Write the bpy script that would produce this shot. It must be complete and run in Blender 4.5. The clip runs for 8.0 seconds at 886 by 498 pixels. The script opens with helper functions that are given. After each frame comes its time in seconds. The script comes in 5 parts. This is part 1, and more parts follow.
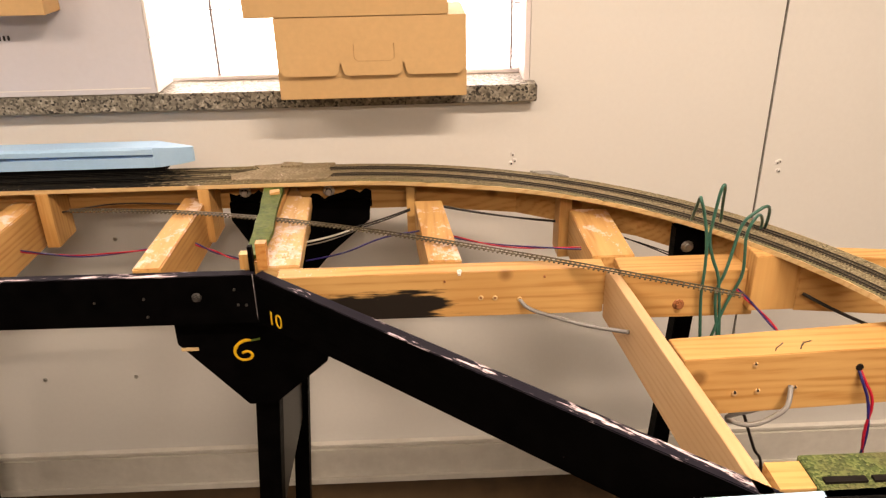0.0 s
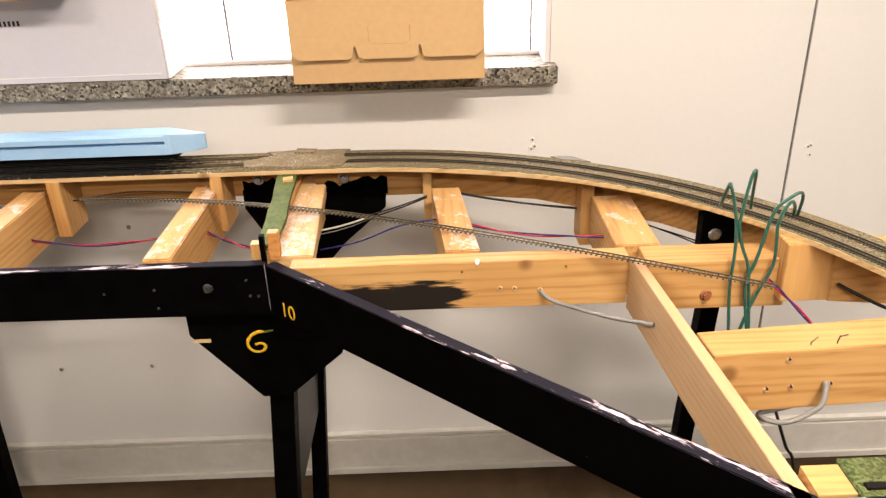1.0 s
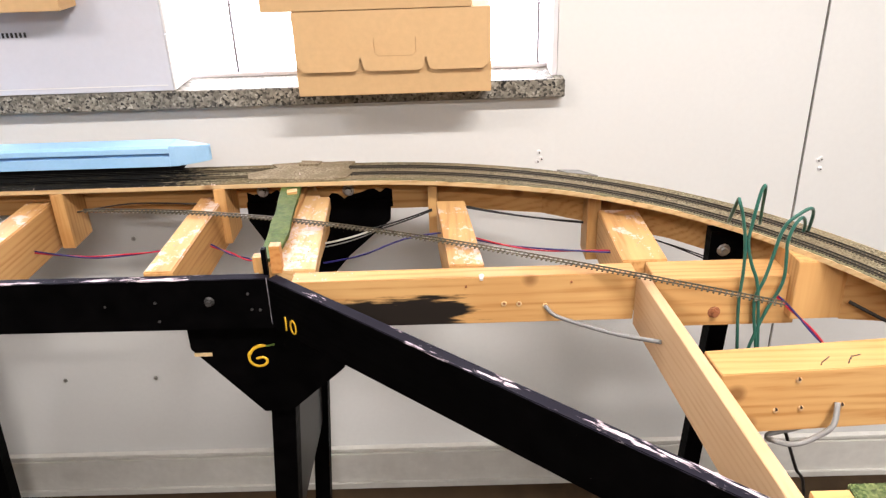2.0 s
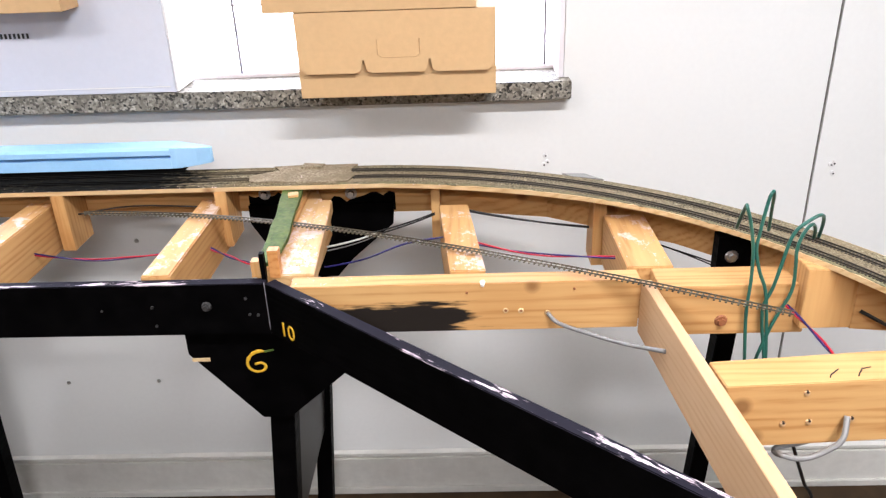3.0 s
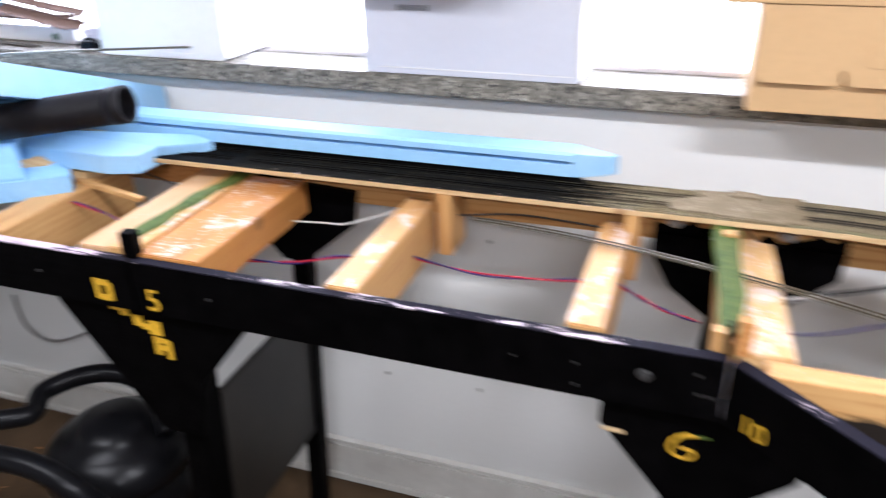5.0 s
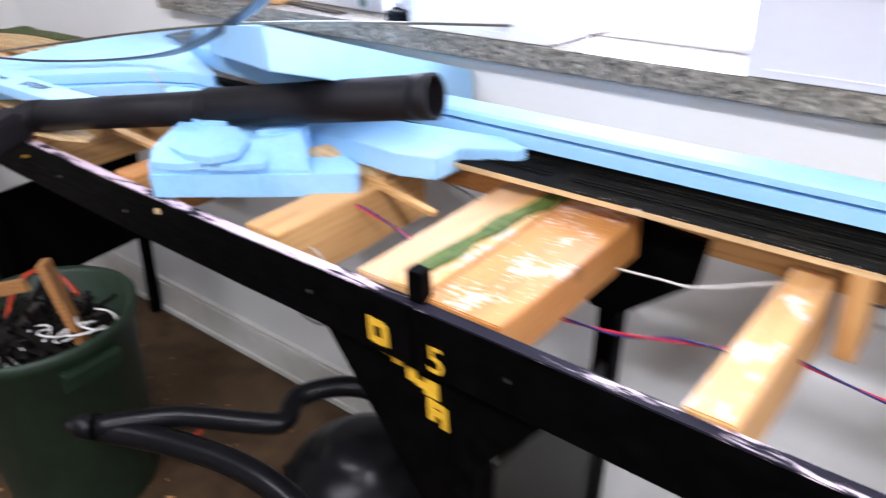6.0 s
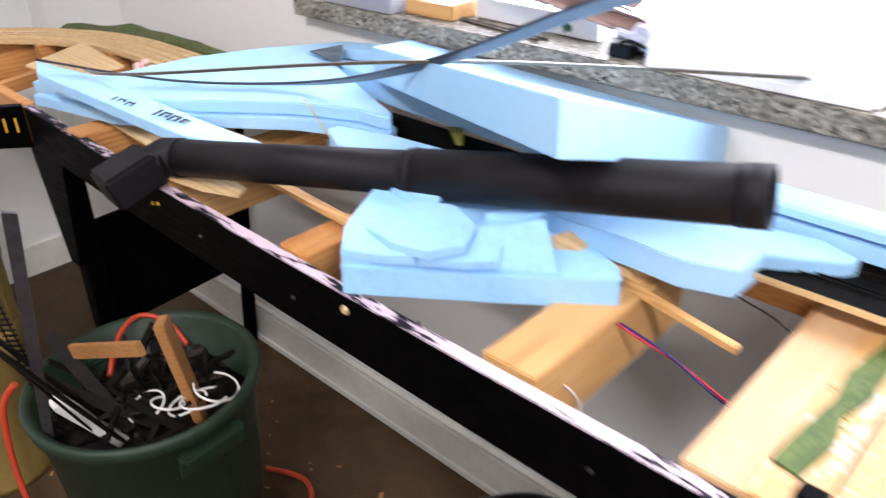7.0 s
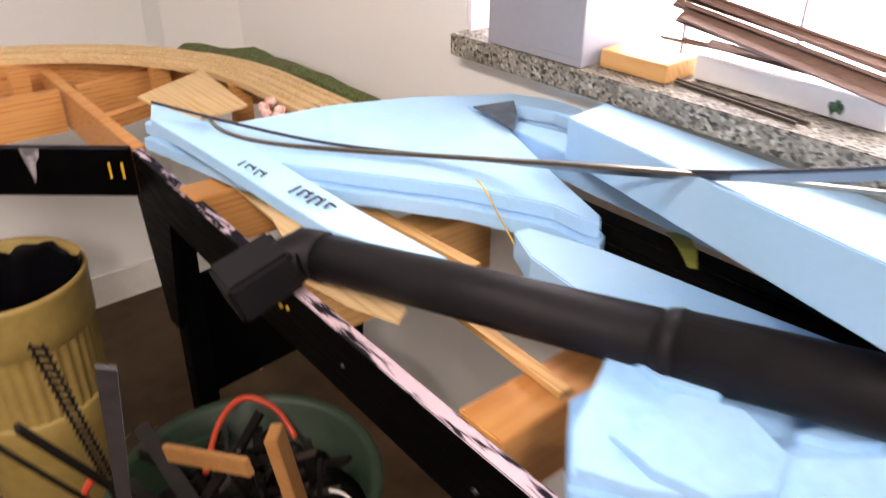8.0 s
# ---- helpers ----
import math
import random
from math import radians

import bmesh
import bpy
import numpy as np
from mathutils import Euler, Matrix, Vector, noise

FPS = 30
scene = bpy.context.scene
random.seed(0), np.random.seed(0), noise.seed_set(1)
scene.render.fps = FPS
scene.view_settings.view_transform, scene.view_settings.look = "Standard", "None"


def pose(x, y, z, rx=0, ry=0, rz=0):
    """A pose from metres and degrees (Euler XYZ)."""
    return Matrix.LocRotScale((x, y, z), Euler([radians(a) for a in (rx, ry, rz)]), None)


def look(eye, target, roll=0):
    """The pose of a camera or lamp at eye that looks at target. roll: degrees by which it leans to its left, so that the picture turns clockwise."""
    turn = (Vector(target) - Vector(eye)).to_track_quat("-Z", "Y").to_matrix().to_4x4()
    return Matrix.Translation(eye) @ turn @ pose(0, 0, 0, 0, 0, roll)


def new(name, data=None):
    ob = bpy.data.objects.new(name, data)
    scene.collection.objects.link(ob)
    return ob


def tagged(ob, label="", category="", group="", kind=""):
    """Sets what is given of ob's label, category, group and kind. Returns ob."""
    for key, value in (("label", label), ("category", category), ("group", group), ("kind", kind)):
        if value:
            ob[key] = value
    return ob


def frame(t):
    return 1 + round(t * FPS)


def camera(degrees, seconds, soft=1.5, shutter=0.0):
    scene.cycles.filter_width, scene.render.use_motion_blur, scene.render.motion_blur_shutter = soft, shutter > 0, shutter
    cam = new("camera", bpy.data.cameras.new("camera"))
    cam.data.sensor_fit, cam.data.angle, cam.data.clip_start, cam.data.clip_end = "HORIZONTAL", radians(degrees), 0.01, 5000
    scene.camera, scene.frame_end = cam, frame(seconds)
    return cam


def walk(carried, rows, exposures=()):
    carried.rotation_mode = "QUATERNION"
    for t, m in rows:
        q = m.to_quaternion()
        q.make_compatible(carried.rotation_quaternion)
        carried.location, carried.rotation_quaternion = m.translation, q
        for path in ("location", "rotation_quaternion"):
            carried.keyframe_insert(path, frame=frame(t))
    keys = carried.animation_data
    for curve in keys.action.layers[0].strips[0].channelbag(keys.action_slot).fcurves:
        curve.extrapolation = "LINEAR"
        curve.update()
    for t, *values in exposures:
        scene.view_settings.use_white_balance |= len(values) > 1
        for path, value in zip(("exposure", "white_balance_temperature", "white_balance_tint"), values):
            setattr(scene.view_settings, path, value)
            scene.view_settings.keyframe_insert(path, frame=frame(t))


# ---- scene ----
EXPOSURES = [(0, -0.27, 8800, 25), (0.5, -0.12, 8100, 22), (1.5, 0.1, 6800, 18), (3, 0.18, 5850, 16), (3.5, 0.16, 5800, 16), (4.7, 0.16, 5600, 16), (6, 0.41, 5600, 18), (6.5, 0.48, 5900, 18), (7.5, 0.38, 6300, 20), (8, 0.35, 7000, 24)]
SHUT = 0.7
cam = camera(60.12, 8.0, soft=1.3, shutter=SHUT)
walk(cam, [
    (0, pose(0.066, 0.214, 1.493, 64.88, 1.04, -2.21)),
    (0.5, pose(0.073, 0.212, 1.498, 64.29, 1.36, -1.92)),
    (1, pose(0.070, 0.254, 1.481, 63.79, 1.79, -0.98)),
    (1.5, pose(0.071, 0.262, 1.480, 64.46, 1.77, -0.69)),
    (3, pose(0.096, 0.292, 1.475, 64.74, 1.91, 0.75)),
    (3.5, pose(0.096, 0.297, 1.473, 64.00, 1.69, 0.39)),
    (4, pose(0.051, 0.325, 1.467, 63.25, 0.95, 3.78)),
    (4.5, pose(-0.103, 0.415, 1.476, 62.97, 1.24, 10.15)),
    (4.7, pose(-0.177, 0.442, 1.478, 63.11, 0.81, 13.11)),
    (5.8, look((-0.484, 0.746, 1.437), (-1.559, 2.142, 0.490), -3.66)),
    (6, look((-0.549, 0.773, 1.423), (-1.689, 2.116, 0.476), -2.58)),
    (6.1, look((-0.588, 0.794, 1.412), (-1.776, 2.108, 0.483), -2.99)),
    (6.5, look((-0.784, 0.818, 1.443), (-1.972, 2.138, 0.523), -3.01)),
    (7, look((-0.985, 0.852, 1.436), (-2.190, 2.109, 0.454), -1.16)),
    (7.5, look((-1.170, 0.945, 1.443), (-2.509, 2.088, 0.494), -0.40)),
    (7.8, look((-1.264, 0.978, 1.447), (-2.621, 2.056, 0.449), -0.05)),
    (8, look((-1.335, 0.974, 1.441), (-2.676, 2.087, 0.460), -0.04)),
], EXPOSURES)

# ---- world and light ----
world = bpy.data.worlds.new("world")
scene.world = world
world.use_nodes = True
wn = world.node_tree.nodes
sky = wn.new("ShaderNodeTexSky")
sky.sky_type, sky.sun_disc, sky.sun_elevation, sky.sun_rotation = "NISHITA", False, radians(40), radians(0)
world.node_tree.links.new(sky.outputs[0], wn["Background"].inputs[0])
wn["Background"].inputs[1].default_value = 0.06


def lamp(name, eye, target, size_x, size_y, watts, colour):
    data = bpy.data.lights.new(name, "AREA")
    data.shape, data.size, data.size_y, data.energy, data.color = "RECTANGLE", size_x, size_y, watts, colour
    ob = new(name, data)
    ob.matrix_basis = look(eye, target)
    return ob


# ceiling tubes over the room, behind and above the camera
lamp("ceiling_tube", (0.78, 0.18, 2.62), (0.78, 0.18, 0), 1.1, 0.1, 68, (1.0, 0.95, 0.86))
lamp("ceiling_tube", (-1.6, 0.1, 2.62), (-1.6, 0.1, 0), 1.4, 0.5, 40, (1.0, 0.95, 0.86))
lamp("ceiling_tube", (0.4, -1.7, 2.62), (0.4, -1.7, 0), 1.2, 0.3, 78, (1.0, 0.95, 0.86))


# ---- materials ----
def node_group(m):
    m.use_nodes = True
    return m.node_tree.nodes, m.node_tree.links, m.node_tree.nodes["Principled BSDF"]


def ramp(n, l, source, stops):
    r = n.new("ShaderNodeValToRGB")
    e = r.color_ramp.elements
    while len(e) < len(stops):
        e.new(0.5)
    for k, (p, col) in zip(e, stops):
        k.position, k.color = p, (*col, 1) if len(col) == 3 else col
    l.new(source, r.inputs[0])
    return r.outputs[0]


def noise_tex(n, l, vector, scale, detail=5, rough=0.55):
    t = n.new("ShaderNodeTexNoise")
    t.inputs["Scale"].default_value, t.inputs["Detail"].default_value, t.inputs["Roughness"].default_value = scale, detail, rough
    if vector:
        l.new(vector, t.inputs["Vector"])
    return t.outputs["Fac"]


def mixed(n, l, factor, one, two):
    x = n.new("ShaderNodeMix")
    x.data_type = "RGBA"
    for socket, value in ((0, factor), (6, one), (7, two)):
        if isinstance(value, bpy.types.NodeSocket):
            l.new(value, x.inputs[socket])
        else:
            x.inputs[socket].default_value = (*value, 1) if isinstance(value, tuple) else value
    return x.outputs[2]


def maths(n, l, kind, one, two=0.0):
    x = n.new("ShaderNodeMath")
    x.operation = kind
    for i, value in enumerate((one, two)):
        if isinstance(value, bpy.types.NodeSocket):
            l.new(value, x.inputs[i])
        else:
            x.inputs[i].default_value = value
    return x.outputs[0]


def placed(n, l, stretch=(1, 1, 1), shift=True):
    """Object coordinates, shifted at random from object to object."""
    tc, mp = n.new("ShaderNodeTexCoord"), n.new("ShaderNodeMapping")
    mp.inputs["Scale"].default_value = stretch
    l.new(tc.outputs["Object"], mp.inputs["Vector"])
    if shift:
        info, comb = n.new("ShaderNodeObjectInfo"), n.new("ShaderNodeCombineXYZ")
        for k in range(3):
            l.new(maths(n, l, "MULTIPLY", info.outputs["Random"], 7.0 + 3 * k), comb.inputs[k])
        l.new(comb.outputs[0], mp.inputs["Location"])
    return mp.outputs[0]


def bumped(n, l, b, height, strength, distance=0.002):
    bp = n.new("ShaderNodeBump")
    bp.inputs["Strength"].default_value, bp.inputs["Distance"].default_value = strength, distance
    l.new(height, bp.inputs["Height"]), l.new(bp.outputs[0], b.inputs["Normal"])


def material(name, base, rough=0.6, metal=0.0, scale=20.0, vary=0.15, bump=0.1, stretch=(1, 1, 1), second=None, second_scale=4.0, second_amount=0.3, spec=0.5):
    """Two scales of procedural variation over a base colour."""
    m = bpy.data.materials.new(name)
    n, l, b = node_group(m)
    b.inputs["Roughness"].default_value, b.inputs["Metallic"].default_value = rough, metal
    b.inputs["Specular IOR Level"].default_value = spec
    v = placed(n, l, stretch)
    fine, broad = noise_tex(n, l, v, scale, 6), noise_tex(n, l, v, second_scale, 3)
    one = ramp(n, l, fine, [(0.3, tuple(c * (1 - vary) for c in base)), (0.7, tuple(min(1, c * (1 + vary)) for c in base))])
    amount = ramp(n, l, broad, [(0.42, (0, 0, 0)), (0.62, (second_amount,) * 3)])
    l.new(mixed(n, l, amount, one, tuple(second or [c * 0.8 for c in base])), b.inputs["Base Color"])
    if bump:
        bumped(n, l, b, fine, bump)
    return m


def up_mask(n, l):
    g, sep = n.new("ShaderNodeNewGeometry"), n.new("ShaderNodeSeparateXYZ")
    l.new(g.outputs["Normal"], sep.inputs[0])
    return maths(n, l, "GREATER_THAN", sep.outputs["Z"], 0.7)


def timber(name, along, light=(0.64, 0.385, 0.152), dark=(0.47, 0.235, 0.076), glue=0.0, smear=None, flake=(60, 34, 60)):
    """Pine with grain along one axis; glue: how much of the upper faces carries pale glue and paint remains."""
    m = bpy.data.materials.new(name)
    n, l, b = node_group(m)
    b.inputs["Roughness"].default_value, b.inputs["Specular IOR Level"].default_value = 0.5, 0.35
    st = [9.0, 9.0, 9.0]
    st["xyz".index(along)] = 0.5
    v = placed(n, l, tuple(st))
    rings = n.new("ShaderNodeTexWave")
    rings.wave_type, rings.wave_profile = "RINGS", "SIN"
    rings.inputs["Scale"].default_value, rings.inputs["Distortion"].default_value = 3.4, 9
    rings.inputs["Detail"].default_value, rings.inputs["Detail Scale"].default_value = 3, 0.8
    l.new(v, rings.inputs["Vector"])
    fine = noise_tex(n, l, v, 14, 5)
    grain = maths(n, l, "ADD", maths(n, l, "MULTIPLY", rings.outputs["Fac"], 0.26), maths(n, l, "MULTIPLY", fine, 0.75))
    col = ramp(n, l, grain, [(0.25, light), (0.55, tuple(0.7 * p + 0.3 * q for p, q in zip(light, dark))), (0.72, dark), (0.9, tuple(q * 0.82 for q in dark))])
    plain = placed(n, l, (1, 1, 1))
    tone = noise_tex(n, l, plain, 5, 3)
    col = mixed(n, l, ramp(n, l, tone, [(0.4, (0, 0, 0)), (0.75, (0.35,) * 3)]), col, (dark[0] * 0.95, dark[1] * 0.85, dark[2] * 0.75))
    knots = n.new("ShaderNodeTexVoronoi")
    knots.inputs["Scale"].default_value = 7
    l.new(plain, knots.inputs["Vector"])
    col = mixed(n, l, ramp(n, l, knots.outputs["Distance"], [(0.05, (0.8,) * 3), (0.11, (0, 0, 0))]), col, (0.22, 0.1, 0.035))
    if glue:
        patch = maths(n, l, "ADD", maths(n, l, "MULTIPLY", noise_tex(n, l, placed(n, l, flake), 1.3, 7, 0.7), 0.5), maths(n, l, "MULTIPLY", noise_tex(n, l, placed(n, l, (16, 16, 16)), 1.0, 3), 0.5))
        lump = ramp(n, l, patch, [(0.52 - glue * 0.06, (0, 0, 0)), (0.545 - glue * 0.06, (1, 1, 1))])
        on = maths(n, l, "MULTIPLY", maths(n, l, "MULTIPLY", lump, up_mask(n, l)), 0.85)
        col = mixed(n, l, on, col, mixed(n, l, ramp(n, l, noise_tex(n, l, plain, 90, 4), [(0.4, (0, 0, 0)), (0.62, (1, 1, 1))]), (0.74, 0.62, 0.57), (0.64, 0.44, 0.31)))
    if smear:
        # a dry brush stroke of black paint, long along x
        x0, x1, z0, z1 = smear
        tc, sep = n.new("ShaderNodeTexCoord"), n.new("ShaderNodeSeparateXYZ")
        l.new(tc.outputs["Object"], sep.inputs[0])
        drift = noise_tex(n, l, placed(n, l, (14, 14, 120), False), 1.0, 4)
        dx = maths(n, l, "ABSOLUTE", maths(n, l, "DIVIDE", maths(n, l, "SUBTRACT", sep.outputs["X"], (x0 + x1) / 2), (x1 - x0) / 2))
        dz = maths(n, l, "ABSOLUTE", maths(n, l, "DIVIDE", maths(n, l, "SUBTRACT", sep.outputs["Z"], (z0 + z1) / 2), (z1 - z0) / 2))
        far = maths(n, l, "ADD", maths(n, l, "MAXIMUM", dx, dz), maths(n, l, "MULTIPLY", drift, 1.1))
        stroke = ramp(n, l, maths(n, l, "MULTIPLY", far, 0.5), [(0.66, (0.99,) * 3), (0.74, (0, 0, 0))])
        col = mixed(n, l, stroke, col, (0.009, 0.008, 0.008))
    l.new(col, b.inputs["Base Color"])
    bumped(n, l, b, fine, 0.12)
    return m


def scuffed_black(name, flakes=0.0, flake_colour=(0.72, 0.6, 0.64), heading=0.0):
    """Glossy black brush paint; with flakes, the upper faces show worn pale primer and a painted-in bluish sheen."""
    m = bpy.data.materials.new(name)
    n, l, b = node_group(m)
    b.inputs["Specular IOR Level"].default_value = 0.022
    v = placed(n, l)
    brush = noise_tex(n, l, placed(n, l, (4, 4, 60)), 3, 5)
    col = ramp(n, l, noise_tex(n, l, v, 30, 6), [(0.3, (0.0006, 0.0006, 0.0007)), (0.75, (0.0022, 0.002, 0.0022))])
    chips = noise_tex(n, l, v, 55, 6, 0.75)
    col = mixed(n, l, ramp(n, l, chips, [(0.705, (0, 0, 0)), (0.73, (0.5,) * 3)]), col, (0.3, 0.25, 0.24))
    if flakes:
        turned = n.new("ShaderNodeVectorRotate")
        turned.rotation_type = "Z_AXIS"
        turned.inputs["Angle"].default_value = -heading
        tc, along = n.new("ShaderNodeTexCoord"), n.new("ShaderNodeMapping")
        along.inputs["Scale"].default_value = (7, 42, 20)
        l.new(tc.outputs["Object"], turned.inputs["Vector"]), l.new(turned.outputs[0], along.inputs["Vector"])
        worn = maths(n, l, "ADD", maths(n, l, "MULTIPLY", noise_tex(n, l, along.outputs[0], 2.2, 7, 0.68), 0.65), maths(n, l, "MULTIPLY", noise_tex(n, l, placed(n, l, (3, 3, 3)), 1.5, 2), 0.35))
        edge = ramp(n, l, worn, [(0.57 - flakes * 0.2, (0, 0, 0)), (0.6 - flakes * 0.2, (1, 1, 1))])
        # the dark bluish tone of upper faces is reflected light put into the colour
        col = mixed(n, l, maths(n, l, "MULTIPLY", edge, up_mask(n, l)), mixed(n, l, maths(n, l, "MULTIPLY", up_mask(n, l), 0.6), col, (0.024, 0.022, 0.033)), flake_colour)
    l.new(col, b.inputs["Base Color"])
    l.new(ramp(n, l, brush, [(0.3, (0.4,) * 3), (0.7, (0.6,) * 3)]), b.inputs["Roughness"])
    bumped(n, l, b, brush, 0.06)
    return m


def speckled(name, stops, scale, rough, bump=0.2, shade=None, shade_scale=8):
    """Grains of several colours, for granite, ballast and scenic turf."""
    m = bpy.data.materials.new(name)
    n, l, b = node_group(m)
    b.inputs["Roughness"].default_value, b.inputs["Specular IOR Level"].default_value = rough, 0.3
    v = placed(n, l, shift=False)
    cells = n.new("ShaderNodeTexVoronoi")
    cells.inputs["Scale"].default_value = scale
    l.new(v, cells.inputs["Vector"])
    sep = n.new("ShaderNodeSeparateColor")
    l.new(cells.outputs["Color"], sep.inputs[0])
    col = ramp(n, l, sep.outputs[0], stops)
    if shade:
        col = mixed(n, l, ramp(n, l, noise_tex(n, l, v, shade_scale, 5), [(0.4, (0, 0, 0)), (0.65, (0.75,) * 3)]), col, shade)
    l.new(col, b.inputs["Base Color"])
    bumped(n, l, b, cells.outputs["Distance"], bump)
    return m


wall_paint = material("wall_paint", (0.785, 0.79, 0.77), 0.5, scale=90, vary=0.012, bump=0.02, second=(0.75, 0.755, 0.735), second_scale=1.6, second_amount=0.35)
base_paint = material("base_paint", (0.76, 0.75, 0.7), 0.4, scale=50, vary=0.04, bump=0.08, second=(0.6, 0.58, 0.53), second_scale=14, second_amount=0.3)
floor_brown = material("floor_brown", (0.058, 0.035, 0.018), 0.5, scale=14, vary=0.35, bump=0.08, second=(0.085, 0.055, 0.03), second_scale=2.5, second_amount=0.5, spec=0.15)
# unseen walls and ceiling are darkened to cut bounced light and deepen shade
far_paint = material("low_bounce_wall_paint", (0.36, 0.35, 0.33), 0.7, scale=40)
ceiling_low_bounce = material("ceiling_low_bounce", (0.5, 0.49, 0.46), 0.8, scale=40)
granite = speckled("granite", [(0.0, (0.012, 0.012, 0.011)), (0.2, (0.03, 0.028, 0.025)), (0.27, (0.17, 0.155, 0.125)), (0.55, (0.27, 0.25, 0.205)), (0.85, (0.36, 0.335, 0.28)), (1.0, (0.52, 0.49, 0.42))], 210, 0.45, 0.2, shade=(0.13, 0.12, 0.1), shade_scale=45)
pine_x = timber("pine_along_x", "x")
pine_y = timber("pine_along_y", "y")
pine_z = timber("pine_upright", "z")
pine_y_glue = timber("pine_with_glue", "y", glue=-0.25)
pine_y_gluey = timber("pine_with_much_glue", "y", (0.68, 0.45, 0.215), (0.55, 0.32, 0.125), glue=0.1)
pine_x_smear = timber("pine_with_black_smear", "x", smear=(-0.17, 0.125, 0.835, 0.915))
ply_edge = timber("plywood_edge", "x", (0.66, 0.48, 0.26), (0.5, 0.32, 0.14))
pine_pale = timber("pale_pine", "y", (0.62, 0.41, 0.225), (0.54, 0.33, 0.165))
pine_orange_gloss = timber("orange_pine_with_glue", "y", (0.54, 0.25, 0.068), (0.4, 0.16, 0.038), glue=-0.3, flake=(45, 130, 60))
pine_orange_gloss.node_tree.nodes["Principled BSDF"].inputs["Roughness"].default_value = 0.4
bin_pine = timber("dull_scrap_pine", "y", (0.4, 0.2, 0.07), (0.3, 0.13, 0.04))
old_orange = timber("orange_pine", "y", (0.62, 0.31, 0.105), (0.46, 0.185, 0.05))
black_paint = scuffed_black("black_paint")
panel_black = material("dull_black_panel", (0.009, 0.008, 0.0072), 0.42, scale=35, vary=0.3, bump=0.05, second=(0.018, 0.0155, 0.013), second_scale=5, second_amount=0.6, spec=0.35)
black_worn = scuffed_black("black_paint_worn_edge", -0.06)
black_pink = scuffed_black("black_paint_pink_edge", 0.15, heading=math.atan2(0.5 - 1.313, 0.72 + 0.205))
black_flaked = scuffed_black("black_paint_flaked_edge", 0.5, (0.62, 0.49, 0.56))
blue_foam = material("blue_foam", (0.34, 0.6, 0.87), 0.42, scale=140, vary=0.03, bump=0.06, second=(0.43, 0.66, 0.9), second_scale=6, second_amount=0.5, spec=0.3)
foam_cut = material("carved_foam", (0.28, 0.53, 0.84), 0.7, scale=70, vary=0.08, bump=0.5, second=(0.36, 0.6, 0.87), second_scale=9, second_amount=0.5, spec=0.3)
ballast = speckled("ballast", [(0.0, (0.05, 0.042, 0.024)), (0.35, (0.145, 0.12, 0.072)), (0.7, (0.22, 0.187, 0.115)), (1.0, (0.33, 0.285, 0.19))], 420, 0.95, 0.5, shade=(0.26, 0.2, 0.12), shade_scale=7)

def painted_over(m, x_end, ragged, dark):
    """Black paint brushed along the roadbed over the grains, ending in a ragged, streaky edge."""
    n, l = m.node_tree.nodes, m.node_tree.links
    b = n["Principled BSDF"]
    under = b.inputs["Base Color"].links[0].from_socket
    tc, sep = n.new("ShaderNodeTexCoord"), n.new("ShaderNodeSeparateXYZ")
    l.new(tc.outputs["Object"], sep.inputs[0])
    streak = noise_tex(n, l, placed(n, l, (9, 150, 150), False), 1.0, 5, 0.65)
    spots = noise_tex(n, l, placed(n, l, (110, 160, 160), False), 1.0, 4, 0.6)
    at = maths(n, l, "ADD", maths(n, l, "SUBTRACT", sep.outputs["X"], x_end), maths(n, l, "MULTIPLY", maths(n, l, "SUBTRACT", streak, 0.5), ragged))
    at = maths(n, l, "ADD", at, maths(n, l, "MULTIPLY", maths(n, l, "SUBTRACT", spots, 0.5), ragged * 0.6))
    cover = ramp(n, l, maths(n, l, "ADD", maths(n, l, "MULTIPLY", at, 2.0), 0.5), [(0.42, (1, 1, 1)), (0.6, (0, 0, 0))])
    worn = ramp(n, l, maths(n, l, "MULTIPLY", maths(n, l, "ADD", streak, spots), 0.5), [(0.53, (0.985,) * 3), (0.64, (0.8,) * 3)])
    l.new(mixed(n, l, maths(n, l, "MULTIPLY", cover, worn), under, dark), b.inputs["Base Color"])
    b.inputs["Specular IOR Level"].default_value = 0.06
    return m


tan_plaster = speckled("tan_plaster", [(0.0, (0.18, 0.14, 0.09)), (0.5, (0.27, 0.215, 0.14)), (1.0, (0.35, 0.285, 0.19))], 300, 0.95, 0.3, shade=(0.19, 0.145, 0.085), shade_scale=30)
fringe_olive = speckled("olive_scatter", [(0.0, (0.07, 0.065, 0.038)), (0.5, (0.17, 0.15, 0.088)), (1.0, (0.3, 0.265, 0.165))], 520, 0.95, 0.6, shade=(0.2, 0.19, 0.09), shade_scale=30)
ballast_stops = [(0.0, (0.05, 0.042, 0.024)), (0.35, (0.145, 0.12, 0.072)), (0.7, (0.22, 0.187, 0.115)), (1.0, (0.33, 0.285, 0.19))]
ballast_black = painted_over(speckled("black_painted_ballast", ballast_stops, 420, 0.95, 0.5, shade=(0.16, 0.12, 0.06), shade_scale=22), -0.4, 0.5, (0.0035, 0.0035, 0.0035))
track_black = painted_over(material("black_painted_track", (0.1, 0.08, 0.052), 0.7, scale=80, vary=0.3), -0.4, 0.4, (0.003, 0.003, 0.003))
